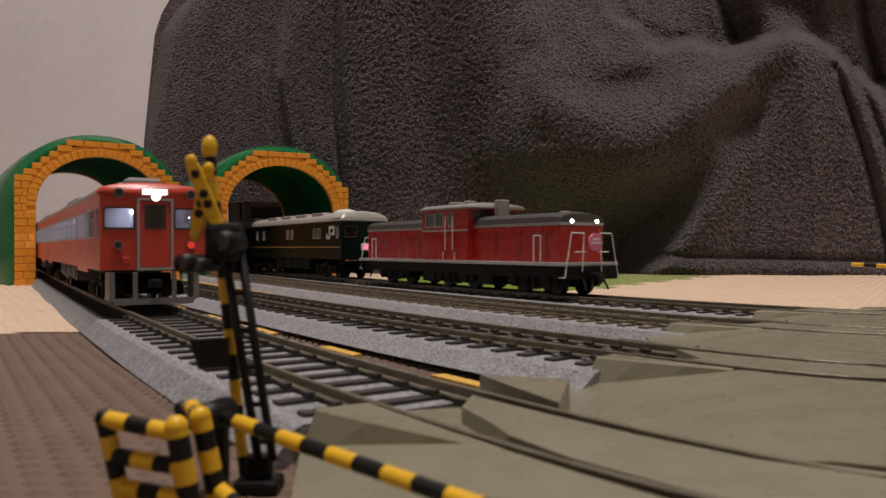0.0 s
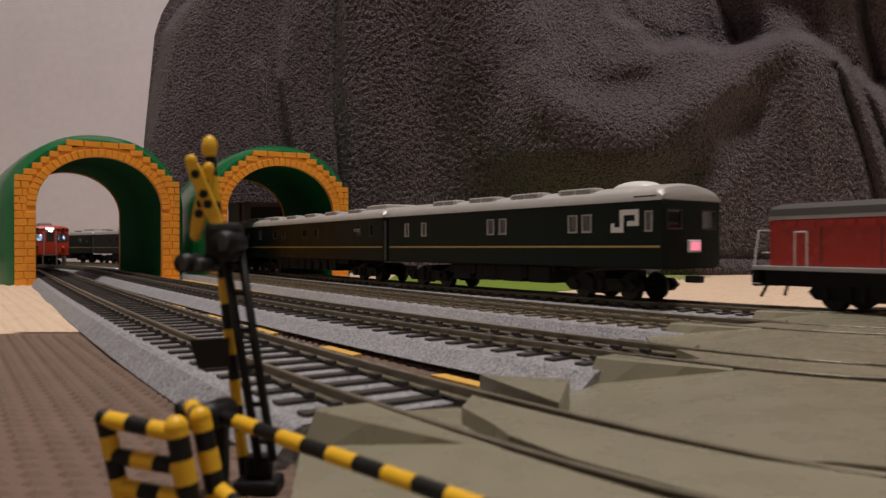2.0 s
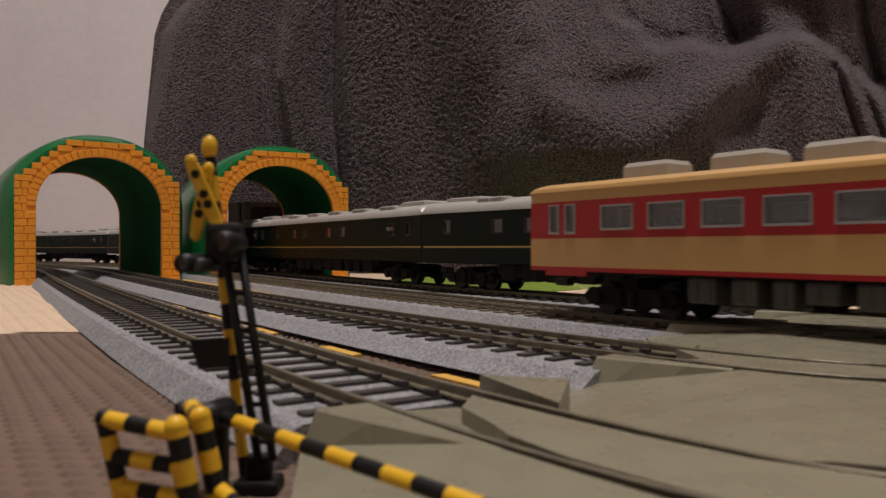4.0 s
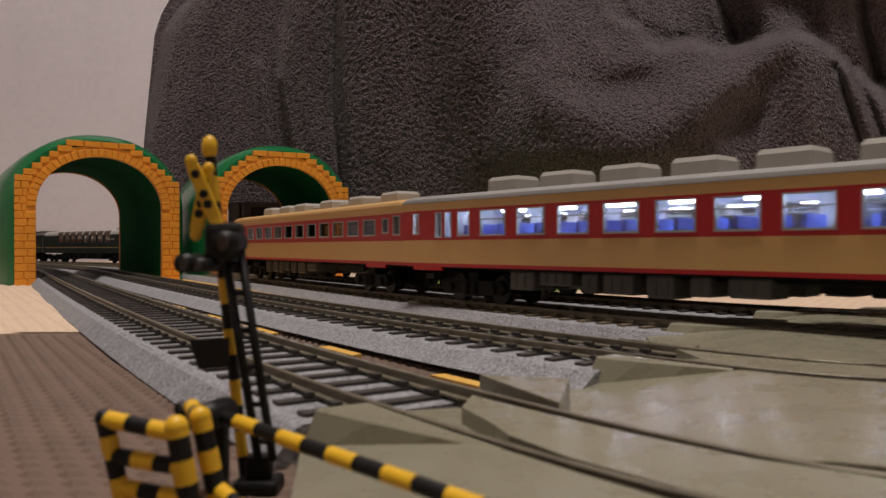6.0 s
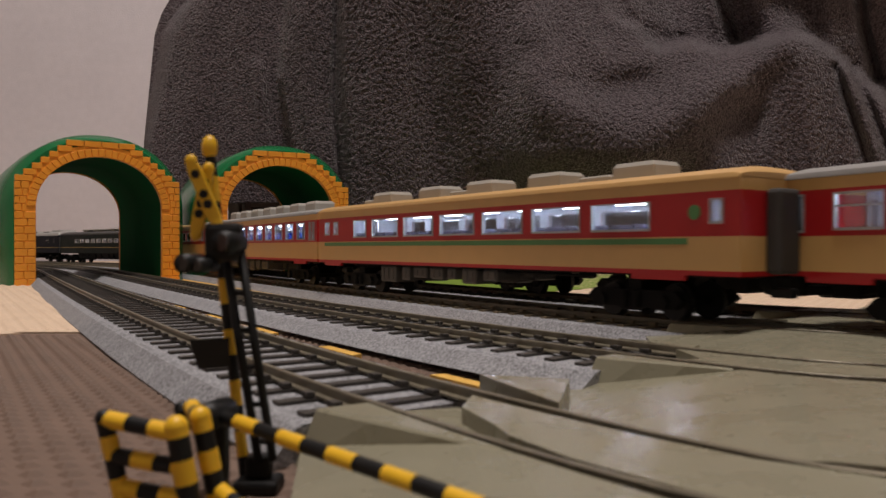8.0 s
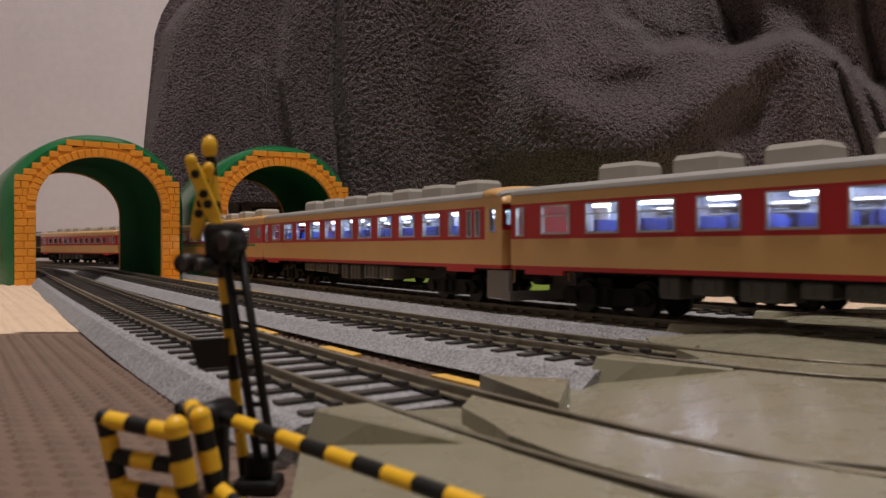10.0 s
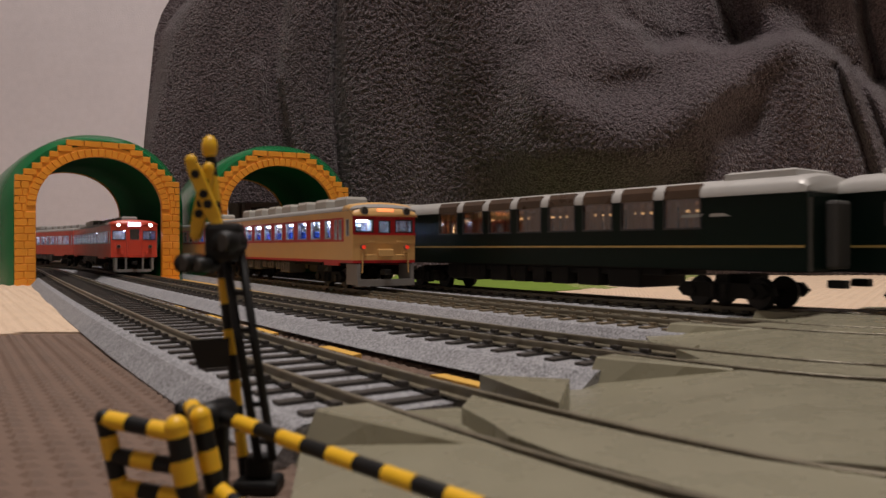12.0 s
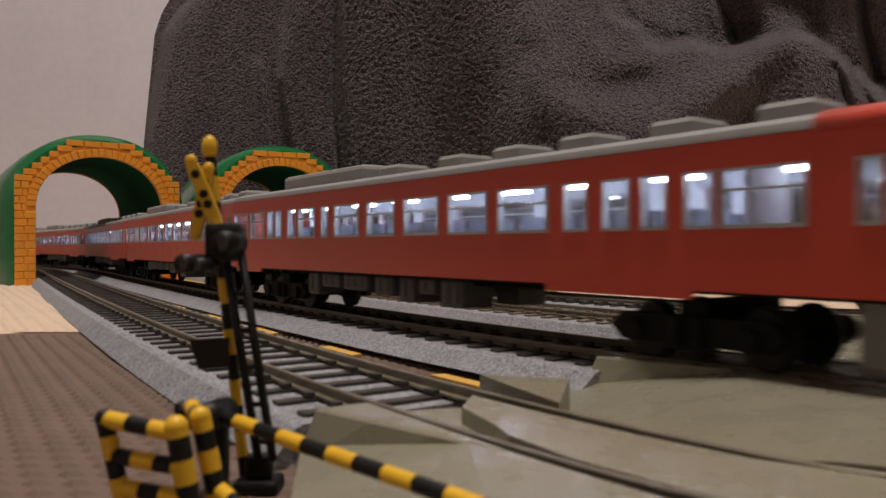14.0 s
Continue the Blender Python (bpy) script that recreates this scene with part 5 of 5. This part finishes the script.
# --- dark green sleeper train
def sleeper_car(label, kind, seed, paint="car_green", length=CAR):
    L = length / 2
    light, inner, seats = None, "shaded_inner", None
    if kind == "lounge":
        holes = spaced(8, -L + 0.054, -L + 0.236, 0.0180, 0.0288, 0.0408)
        inner, seats, light = "curtain", None, "lit_dim"
    elif kind == "diner":
        holes = spaced(9, L - 0.2240, L - 0.0500, 0.0138, 0.0288, 0.0346) + [(L - 0.0465, L - 0.0390, 0.0284, 0.0352)]
        inner, light, seats = "inner", "lit_warm_dim", "seat_dark"
    elif kind == "generator":
        holes = [(-L + x, -L + x + 0.0056, 0.0282, 0.0360) for x in (0.0972, 0.1068, 0.1552, 0.1637)] + [(-L + 0.0185, -L + 0.0230, 0.0282, 0.0360), (-L + 0.0365, -L + 0.0415, 0.0282, 0.0360), (L - 0.0082, L - 0.0046, 0.0282, 0.0364)]
    else:
        holes = [(x, x + 0.0085, 0.0290, 0.0362) for x in (-L + 0.060, -L + 0.084, -L + 0.132, -L + 0.158)] + [(-L + 0.020, -L + 0.026, 0.0290, 0.0368), (L - 0.040, L - 0.034, 0.0290, 0.0368), (L - 0.020, L - 0.014, 0.0290, 0.0368)]
        inner, light = ("curtain", "lit_warm") if seed == 33 else ("shaded_inner", None)
    gut = 0.0408
    end = [(-0.0150, -0.0060, 0.0290, 0.0370), (0.0060, 0.0150, 0.0290, 0.0370)] if kind == "generator" else None
    r = rail_car("sleeper_coach", label, "dark green sleeper train", length, [(FLOOR_Z, gut, paint)], holes, end, None, "roof_dark" if kind == "diner" else "roof_silver", interior=inner, light=light, seats=seats,
                 frame_mat="vent" if kind in ("generator", "diner") else "rubber", gear="frame", gutter=gut, rtop=0.0456 if kind == "diner" else 0.0476, wheelbase=length - 0.074, stripes=((0.0219, 0.0227, "gold", -L + 0.001, L - 0.001),), seed=seed, gearset=5)
    if kind == "lounge":
        for h in spaced(8, -L + 0.054, -L + 0.236, 0.0180, 0, 0):
            bm = bmesh.new()
            for s in (-1, 1):
                loft(bm, [[(x, s * (HALF + 0.0008), 0.0402), (x, s * (HALF + 0.0004), 0.0436), (x, s * (HALF - 0.0013), 0.0458), (x, s * (HALF - 0.0022), 0.0454), (x, s * (HALF - 0.0002), 0.0402)] for x in (h[0] + 0.0005, h[1] - 0.0005)])
            part("roof_window", bm, M["roof_glass"], r, "dark curved roof window")
        bm = bmesh.new()
        for h in spaced(8, -L + 0.054, -L + 0.236, 0.0180, 0, 0):
            for s in (-1, 1):
                for k in range(4):
                    x = h[0] + 0.0008 + k * 0.0045
                    box(bm, x, x + 0.0026, min(s * 0.0138, s * 0.0146), max(s * 0.0138, s * 0.0146), 0.0298, 0.0402)
        part("curtains", bm, M["curtain"], r, "tan curtains behind the windows")
        part("table_lamp", boxes(*[(x, x + 0.003, -0.012, -0.010, 0.030, 0.034) for x in (-0.078,)]), M["lit_warm"], r, "warm glowing table lamp")
    if kind in ("lounge", "diner", "sleeper"):
        bm = bmesh.new()
        for k in (-1, 1):
            loft(bm, [[(L - 0.041 + k * 0.0065 - 0.0048, -HALF - 0.0002, 0.0332), (L - 0.041 + k * 0.0065 + 0.0048, -HALF - 0.0002, 0.0332), (L - 0.041 + k * 0.0045 + 0.0035, -HALF - 0.0002, 0.0344), (L - 0.041 + k * 0.0065 - 0.0040, -HALF - 0.0002, 0.0344)],
                      [(L - 0.041 + k * 0.0065 - 0.0048, -HALF, 0.0332), (L - 0.041 + k * 0.0065 + 0.0048, -HALF, 0.0332), (L - 0.041 + k * 0.0045 + 0.0035, -HALF, 0.0344), (L - 0.041 + k * 0.0065 - 0.0040, -HALF, 0.0344)]])
        if kind == "lounge":
            part("emblem", bm, M["vent"], r, "pale winged emblem shape")
        else:
            bm.free()
            part("number_bar", boxes((L - 0.045, L - 0.036, -HALF - 0.0002, -HALF, 0.0325, 0.0331), (L - 0.045, L - 0.036, -HALF - 0.0002, -HALF, 0.0336, 0.0342)), M["vent"], r, "small pale lettering bars")
    if kind == "diner":
        for x in (L - 0.013, L - 0.063, L - 0.116, L - 0.168, L - 0.205):
            bm = bmesh.new()
            loft(bm, [[(x + sx * 0.007, sy * 0.007, 0.0448) for sx, sy in ((-1, -1), (1, -1), (1, 1), (-1, 1))], [(x + sx * 0.012, sy * 0.009, 0.0483) for sx, sy in ((-1, -1), (1, -1), (1, 1), (-1, 1))],
                      [(x + sx * 0.0105, sy * 0.008, 0.0490) for sx, sy in ((-1, -1), (1, -1), (1, 1), (-1, 1))]])
            part("roof_cooler", bm, M["vent"], r, "grey flared roof cooling unit")
        smooth(part("roof_drum", tube(bmesh.new(), (L - 0.040, 0, 0.0474), (L - 0.030, 0, 0.0474), 0.0034, 18), M["vent"], r, "grey roof drum"))
    elif kind == "generator":
        # the lamp's reflection on the roof front, modelled as a low white oval
        smooth(part("roof_glint", bmesh_dome((L - 0.024, -0.004, 0.0462), (0.012, 0.008, 0.0036)), M["white"], r, "white oval standing for a light reflection on the roof"))
        part("end_cap", boxes((L - 0.016, L - 0.001, -HALF - 0.0003, HALF + 0.0003, gut - 0.0006, 0.0440), bev=0.002), M["car_green"], r, "dark green roof end")
        # the railway's white mark, as plain shapes
        bm = bmesh.new()
        y0, y1 = -HALF - 0.0003, -HALF + 0.0001
        x = L - 0.0345
        box(bm, x + 0.0062, x + 0.0086, y0, y1, 0.0280, 0.0372)
        box(bm, x, x + 0.0062, y0, y1, 0.0280, 0.0302)
        box(bm, x, x + 0.0022, y0, y1, 0.0302, 0.0318)
        box(bm, x + 0.0086, x + 0.0188, y0, y1, 0.0350, 0.0372)
        box(bm, x + 0.0164, x + 0.0188, y0, y1, 0.0306, 0.0350)
        box(bm, x + 0.0112, x + 0.0164, y0, y1, 0.0306, 0.0326)
        bmesh.ops.transform(bm, matrix=Matrix.Translation((x + 0.0084, 0, 0)) @ Matrix.Diagonal((0.78, 1, 1, 1)) @ Matrix.Translation((-x, 0, 0)), verts=bm.verts)
        part("company_mark", bm, M["white"], r, "white company mark of plain bars")
    else:
        vents(r, [L - 0.022], 0.030, 0.024, 0.0026, M["roof_silver"], "silver roof end housing", 0.0468)
        if kind == "sleeper":
            vents(r, [-L + 0.03], 0.030, 0.024, 0.0020, M["roof_silver"], "silver roof end housing", 0.0468)
    if kind in ("generator", "sleeper"):
        n = 5 if kind == "sleeper" else 4
        for i in range(n):
            x = -L + 0.045 + (2 * L - 0.105) * i / (n - 1)
            for sd in (-1, 1):
                y0, y1 = sorted((sd * 0.0160, sd * 0.0095))
                panel = part("roof_panel", boxes((x, x + 0.0225, y0, y1, 0.0436, 0.0475), bev=0.0008), M["roof_silver"], r, "raised silver roof panel")
                y0, y1 = sorted((sd * 0.0163, sd * 0.0110))
                for k in range(2):
                    part("roof_grille", boxes(*[(x + 0.0022 + k * 0.0098 + j * 0.0017, x + 0.0034 + k * 0.0098 + j * 0.0017, y0, y1, 0.0446, 0.0469) for j in range(5)]), M["roof_grey"], panel, "grey louvred grille")
    if kind != "generator":
        gangway(r, L, gut)
        part("end_pole", boxes((L - 0.0005, L + 0.0010, -HALF + 0.0006, -HALF + 0.0020, FLOOR_Z, 0.0385)), M["grey_gear"], r, "grey end ladder rail")
    else:
        part("end_mark", boxes((L, L + 0.0012, -0.0030, 0.0046, 0.0200, 0.0250), bev=0.0004), M["white"], r, "white framed tail sign")
        part("end_mark_panel", boxes((L + 0.0012, L + 0.0015, -0.0020, 0.0036, 0.0208, 0.0242)), M["pink_lit"], r, "glowing pink tail sign panel")
    gangway(r, -L, gut)
    part("underframe", boxes((-L + 0.062, L - 0.064, -0.0140, 0.0140, 0.0108, FLOOR_Z - 0.0002), bev=0.0006), M["frame"], r, "black underframe")
    x, rnd = -L + 0.064, random.Random(seed + 7)
    while x < L - 0.080:
        w = min(rnd.uniform(0.009, 0.019), L - 0.062 - x)
        part("underfloor_tank", boxes((x, x + w, -0.0152, 0.0152, 0.0056, FLOOR_Z - 0.0003), bev=0.0008), M["frame"], r)
        x += w + rnd.uniform(0.004, 0.006)
    return r


def bmesh_dome(at, size):
    bm = bmesh.new()
    bmesh.ops.create_uvsphere(bm, u_segments=20, v_segments=12, radius=1.0, matrix=Matrix.Translation(at) @ Matrix.Diagonal((*size, 1)))
    return bm


# --- red diesel locomotive
def locomotive():
    r = tagged(new("diesel_locomotive"), "red centre-cab diesel locomotive with white handrails", "locomotive")
    L, LF = 0.1095, 0.0935
    deck = 0.0152
    part("running_board", boxes((-L, LF, -HALF, HALF, deck - 0.0016, deck), bev=0.0003), M["silver"], r, "pale running board edge")
    part("frame_beam", boxes((-L + 0.004, LF - 0.004, -0.0150, 0.0150, 0.0080, deck - 0.0016)), M["frame"], r)
    hw = 0.0132
    for name, x0, x1 in (("long_hood", 0.016, 0.0880), ("short_hood", -0.1050, -0.0280)):
        ht, hg, hm = 0.0372, 0.0322, 0.0350
        part(name, boxes((x0, x1, -hw, hw, deck, hg), bev=0.0005), M["loco_red"], r, "red painted engine hood")
        part("hood_band", boxes((x0 - 0.0002, x1 + 0.0002, -hw - 0.0002, hw + 0.0002, hg, hg + 0.0013)), M["silver"], r, "pale grey band")
        rings = []
        for x, k in ((x0, 0.92), (x0 + 0.002, 1.0), (x1 - 0.005, 1.0), (x1, 0.80)):
            ring = [(x, -math.cos(math.pi * i / 12) * (hw + 0.0003), hg + 0.0013 + (ht - hg + 0.0001) * k * math.sin(math.pi * i / 12) ** 0.5) for i in range(13)]
            rings.append(ring)
        ho = part("hood_roof", loft(bmesh.new(), rings), M["roof_dark"], r, "dark grey louvred hood roof")
        smooth(ho)
        ho.data.set_sharp_from_angle(angle=radians(40))
        bm = bmesh.new()
        x = x0 + 0.006
        while x < x1 - 0.010:
            box(bm, x, x + 0.0062, -hw - 0.0004, -hw - 0.0001, hg - 0.0030, hg - 0.0006)
            x += 0.0078
        part("hood_louvre", bm, M["loco_red"], r)
        for xs in np.linspace(x0 + 0.022, x1 - 0.010, 3):
            part("hood_seam", boxes((xs, xs + 0.0004, -hw - 0.0002, -hw, deck + 0.001, hg - 0.001)), M["rubber"], r)
    # cab
    c0, c1, cz = -0.0285, 0.0180, 0.0428
    made = bmesh.new()
    holes = [(c0 + 0.0035, c0 + 0.0130, 0.0330, 0.0408), (c0 + 0.0138, c0 + 0.0225, 0.0330, 0.0408), (c0 + 0.0275, c0 + 0.0315, 0.0330, 0.0408)]
    cut_wall([(deck, cz, "x")], holes, c0, c1, lambda k, a, b, z0, z1: [box(made, a, b, min(s * 0.0170, s * 0.0160), max(s * 0.0170, s * 0.0160), z0, z1) for s in (-1, 1)])
    for x in (c0, c1):
        cut_wall([(deck, cz, "x")], [(-0.0150, -0.0024, 0.0368, 0.0416), (0.0024, 0.0150, 0.0368, 0.0416)], -0.0160, 0.0160, lambda k, a, b, z0, z1: box(made, x - 0.0005, x + 0.0005, a, b, z0, z1))
    cab = part("cab", made, M["loco_red"], r, "red cab with white window band")
    part("cab_band", boxes((c0 - 0.0002, c1 + 0.0002, -0.0173, -0.0170, 0.0306, 0.0318), (c0 - 0.0002, c1 + 0.0002, 0.0170, 0.0173, 0.0306, 0.0318)), M["silver"], cab)
    for h in holes:
        pane(cab, h[1] - h[0], h[3] - h[2], Matrix.Translation(((h[0] + h[1]) / 2, -0.0166, (h[2] + h[3]) / 2)), M["silver"])
    for x in (c0, c1):
        part("cab_glass", boxes((x - 0.0002, x + 0.0002, -0.0150, -0.0024, 0.0368, 0.0416), (x - 0.0002, x + 0.0002, 0.0024, 0.0150, 0.0368, 0.0416)), M["lens_off"], cab)
    rings = []
    for x, k in ((c0 - 0.003, 0.7), (c0, 1), (c1 - 0.002, 1), (c1 + 0.004, 0.75)):
        rings.append([(x, -math.cos(math.pi * i / 14) * 0.0180, cz - 0.0004 + 0.0036 * k * math.sin(math.pi * i / 14) ** 0.6) for i in range(15)])
    smooth(part("cab_roof", loft(bmesh.new(), rings), M["roof_grey"], r, "grey cab roof"))
    part("exhaust_stack", boxes((0.0230, 0.0275, -0.0035, 0.0035, 0.036, 0.0470), bev=0.0006), M["roof_grey"], r, "grey exhaust stack")
    part("roof_fitting", boxes((c0 + 0.008, c0 + 0.016, -0.005, 0.005, cz + 0.003, cz + 0.0048), (c0 + 0.021, c0 + 0.026, -0.003, 0.003, cz + 0.003, cz + 0.0052), bev=0.0008), M["roof_grey"], r)
    part("hood_fitting", boxes((L - 0.036, L - 0.031, -0.002, 0.002, 0.0370, 0.0392), bev=0.0008), M["roof_grey"], r)
    # door rails
    part("door_handrail", tubes([((c0 + 0.0255, -0.0180, 0.0205), (c0 + 0.0255, -0.0180, 0.0390)), ((c0 + 0.0330, -0.0180, 0.0205), (c0 + 0.0330, -0.0180, 0.0390)), ((c0 + 0.0235, -0.0180, deck), (c0 + 0.0235, -0.0180, deck + 0.0045)), ((c0 + 0.0350, -0.0180, deck), (c0 + 0.0350, -0.0180, deck + 0.0045))], 0.00028, 6), M["white"], r, "white cab door handrail")
    for s in (-1, 1):
        for e in (1, -1):
            x = LF - 0.0200 if e > 0 else 0.0240 - L
            part("step_handrail", tubes([((x, s * 0.0175, deck), (x, s * 0.0175, 0.0275)), ((x + e * 0.0050, s * 0.0175, deck), (x + e * 0.0050, s * 0.0175, 0.0275)), ((x, s * 0.0175, 0.0275), (x + e * 0.0050, s * 0.0175, 0.0275))], 0.00028, 6), M["white"], r, "white bent handrail")
    for e in (1, -1):
        x = LF + 0.001 if e > 0 else -L - 0.001
        bars = []
        for s in (-1, 1):
            bars += [((x, s * 0.0165, 0.0085), (x, s * 0.0125, 0.0285)), ((x, s * 0.0125, 0.0285), (x, s * 0.0050, 0.0285)), ((x, s * 0.0050, 0.0285), (x, s * 0.0060, 0.0110)), ((x, s * 0.0165, 0.0085), (x - e * 0.004, s * 0.0165, 0.0085)), ((x, s * 0.0105, 0.0200), (x, s * 0.0040, 0.0200))]
        part("end_handrail", tubes(bars, 0.00028, 6), M["white"], r, "white end handrails")
        part("buffer_beam", boxes((min(x, x - e * 0.003), max(x, x - e * 0.003), -0.0165, 0.0165, 0.0075, deck - 0.0016), bev=0.0005), M["frame"], r, "black buffer beam")
        part("coupler", boxes((min(x, x + e * 0.006), max(x, x + e * 0.006), -0.0020, 0.0020, 0.0070, 0.0105), bev=0.0006), M["black"], r)
        part("air_hose", tubes([((x + e * 0.001, s * 0.006, 0.0080), (x + e * 0.0035, s * 0.007, 0.0030)) for s in (-1, 1)], 0.0006, 6), M["black"], r)
    xf = 0.0880
    for s in (-1, 1):
        lamp_disc(r, xf, s * 0.0078, 0.0340, 0.0009, "head", "headlight", 0.0014)
    mk = part("headmark", tube(bmesh.new(), (LF + 0.0016, 0.001, 0.0245), (LF + 0.0026, 0.001, 0.0245), 0.0040, 24), M["pink"], r, "round pink headmark")
    part("headmark_bars", boxes((LF + 0.0026, LF + 0.0028, -0.0022, 0.0042, 0.0236, 0.0244), (LF + 0.0026, LF + 0.0028, -0.0010, 0.0030, 0.0252, 0.0262)), M["white"], mk, "pale lettering bars")
    for x in (-0.068, 0.0, 0.068):
        bogie(r, x, 0.0250)
    for x in (-0.034, 0.022):
        part("fuel_tank", boxes((x, x + 0.013, -0.0140, 0.0140, 0.0030, 0.0090), bev=0.001), M["frame"], r)
    return r


# ---------------------------------------------------------------- build
room()
ceiling_lamp()
mats()
blanket()
stand()
for key, lab in (("a", "model railway track on grey ballast, beside the gate"), ("b", "model railway track on grey ballast, second in the row"), ("c", "model railway track on grey ballast, third in the row"), ("d", "outermost model railway track on grey ballast")):
    track(key, -1.75, 0.40, lab)
tunnel((-0.333, 0.594), (-0.2296, 0.666), 0.165, "green toy tunnel with an orange brick face over two tracks")
tunnel((-0.203, 0.666), (-0.090, 0.726), 0.165, "green toy tunnel with an orange brick face beside the blanket")
crossing()
signal()
guard_fence()
gate((0.0175, 0.0510, 0.0079), (-0.0251, 0.0850, 0.0118), 0.00082, 15, "black and yellow model crossing gate bar, lowered over the road", (-0.0255, 0.0870))
gate((0.1926, 0.36, 0.0226), (0.245, 0.285, 0.0190), 0.00095, 16, "black and yellow model crossing gate bar beyond the tracks", (0.2470, 0.287))

TRAIN_A = [railcar_red("vermilion diesel railcar with one bright headlight", "receding vermilion railcar train", True, "single", 3)] + [railcar_red("vermilion diesel railcar with lit windows", "receding vermilion railcar train", False, "", 4 + i) for i in range(2)]
TRAIN_B = [railcar_red("vermilion diesel railcar with two headlights and lit blind", "approaching vermilion railcar train", True, "twin", 8)] + [railcar_red("vermilion diesel railcar with lit windows", "approaching vermilion railcar train", False, "", 9 + i) for i in range(4)]
TRAIN_C = [express_car("cream and red express railcar with cab and red tail lights", "tail", 21), express_car("cream and red express railcar with driving cab, lit inside", "cab", 22),
           express_car("cream and red first-class coach with a green stripe", "green", 23), express_car("cream and red express railcar with lit blue seats", "plain", 24), express_car("cream and red express coach with dark unlit windows", "front", 25)]
LOCO = locomotive()
TRAIN_D = [sleeper_car("dark green generator van with a white mark", "generator", 31, length=0.2065)] + [sleeper_car("dark green sleeping coach with silver roof", "sleeper", 32 + i) for i in range(5)] + [
    sleeper_car("dark green lounge coach with tall curved windows", "lounge", 40), sleeper_car("dark green dining coach with roof coolers, lit windows", "diner", 41), sleeper_car("dark blue-green sleeping coach with silver roof", "sleeper", 42, "navy"), sleeper_car("dark green sleeping coach with silver roof", "sleeper", 43)]

for car in TRAIN_A + TRAIN_B + TRAIN_C + TRAIN_D[1:]:
    car.scale.x = SHORT
LOCO.scale.x = 0.957


def motions():
    def run(line, cars, times, where, first, pitches, wheelbase=0.172):
        """Key a train whose reference end lies at the lengths where(t); the cars follow behind it."""
        for t_rows in (times,):
            back = first
            for c, (half_gap, wb) in zip(cars, pitches):
                mid = back + half_gap
                walk(c, [(t, car_pose(line, where(t) - mid, wb)) for t in t_rows])
                back += 2 * half_gap
    steps = [k * 0.25 for k in range(57)]

    def path(rows):
        ts, ds = zip(*rows)

        def f(t):
            if t < ts[0]:
                return ds[0] + (t - ts[0]) * (ds[1] - ds[0]) / (ts[1] - ts[0])
            if t > ts[-1]:
                return ds[-1] + (t - ts[-1]) * (ds[-1] - ds[-2]) / (ts[-1] - ts[-2])
            return float(np.interp(t, ts, ds))
        return f
    full = (PITCH / 2, 0.180)
    p = PITCH
    run("a", TRAIN_A, steps, path([(0.0, 2.213), (0.5, 2.056), (1.0, 1.900), (1.5, 1.755), (2.0, 1.610), (14.0, -1.9)]), -0.0023, [full] * 3)
    run("b", TRAIN_B, steps, path([(0.0, -1.69), (11.0, 1.702), (11.5, 1.852), (12.0, 2.006), (12.5, 2.160), (12.9, 2.289), (13.3, 2.410), (13.5, 2.472), (13.7, 2.534), (14.0, 2.616)]), -0.0023, [full] * 5)
    run("c", TRAIN_C, steps, path([(0.0, 4.73), (5.3, 2.731 + 4 * p), (6.0, 2.614 + 4 * p), (6.5, 2.516 + 4 * p), (7.5, 2.606 + 3 * p), (10.3, 2.631 + p), (11.0, 2.762), (11.5, 2.666), (12.0, 2.562), (12.5, 2.484), (12.9, 2.432), (14.0, 2.27)]), -0.0023, [full] * 5)
    v = 0.2445 + 6 * p
    loco = path([(0.0, 2.608), (0.5, 2.668), (1.0, 2.740), (1.5, 2.813), (2.0, 2.8845), (2.5, 2.958), (3.0, 3.0355), (3.2, 3.0675), (12.5, 2.724 + v), (13.0, 2.815 + v), (13.5, 2.890 + v), (14.0, 2.966 + v)])
    walk(LOCO, [(t, car_pose("d", loco(t) + 0.1005, 0.130)) for t in steps])
    walk(TRAIN_D[0], [(t, car_pose("d", loco(t) - 0.0325 - 0.1033, 0.1325)) for t in steps])
    run("d", TRAIN_D[1:], steps, loco, 0.2445, [full] * 9)


motions()
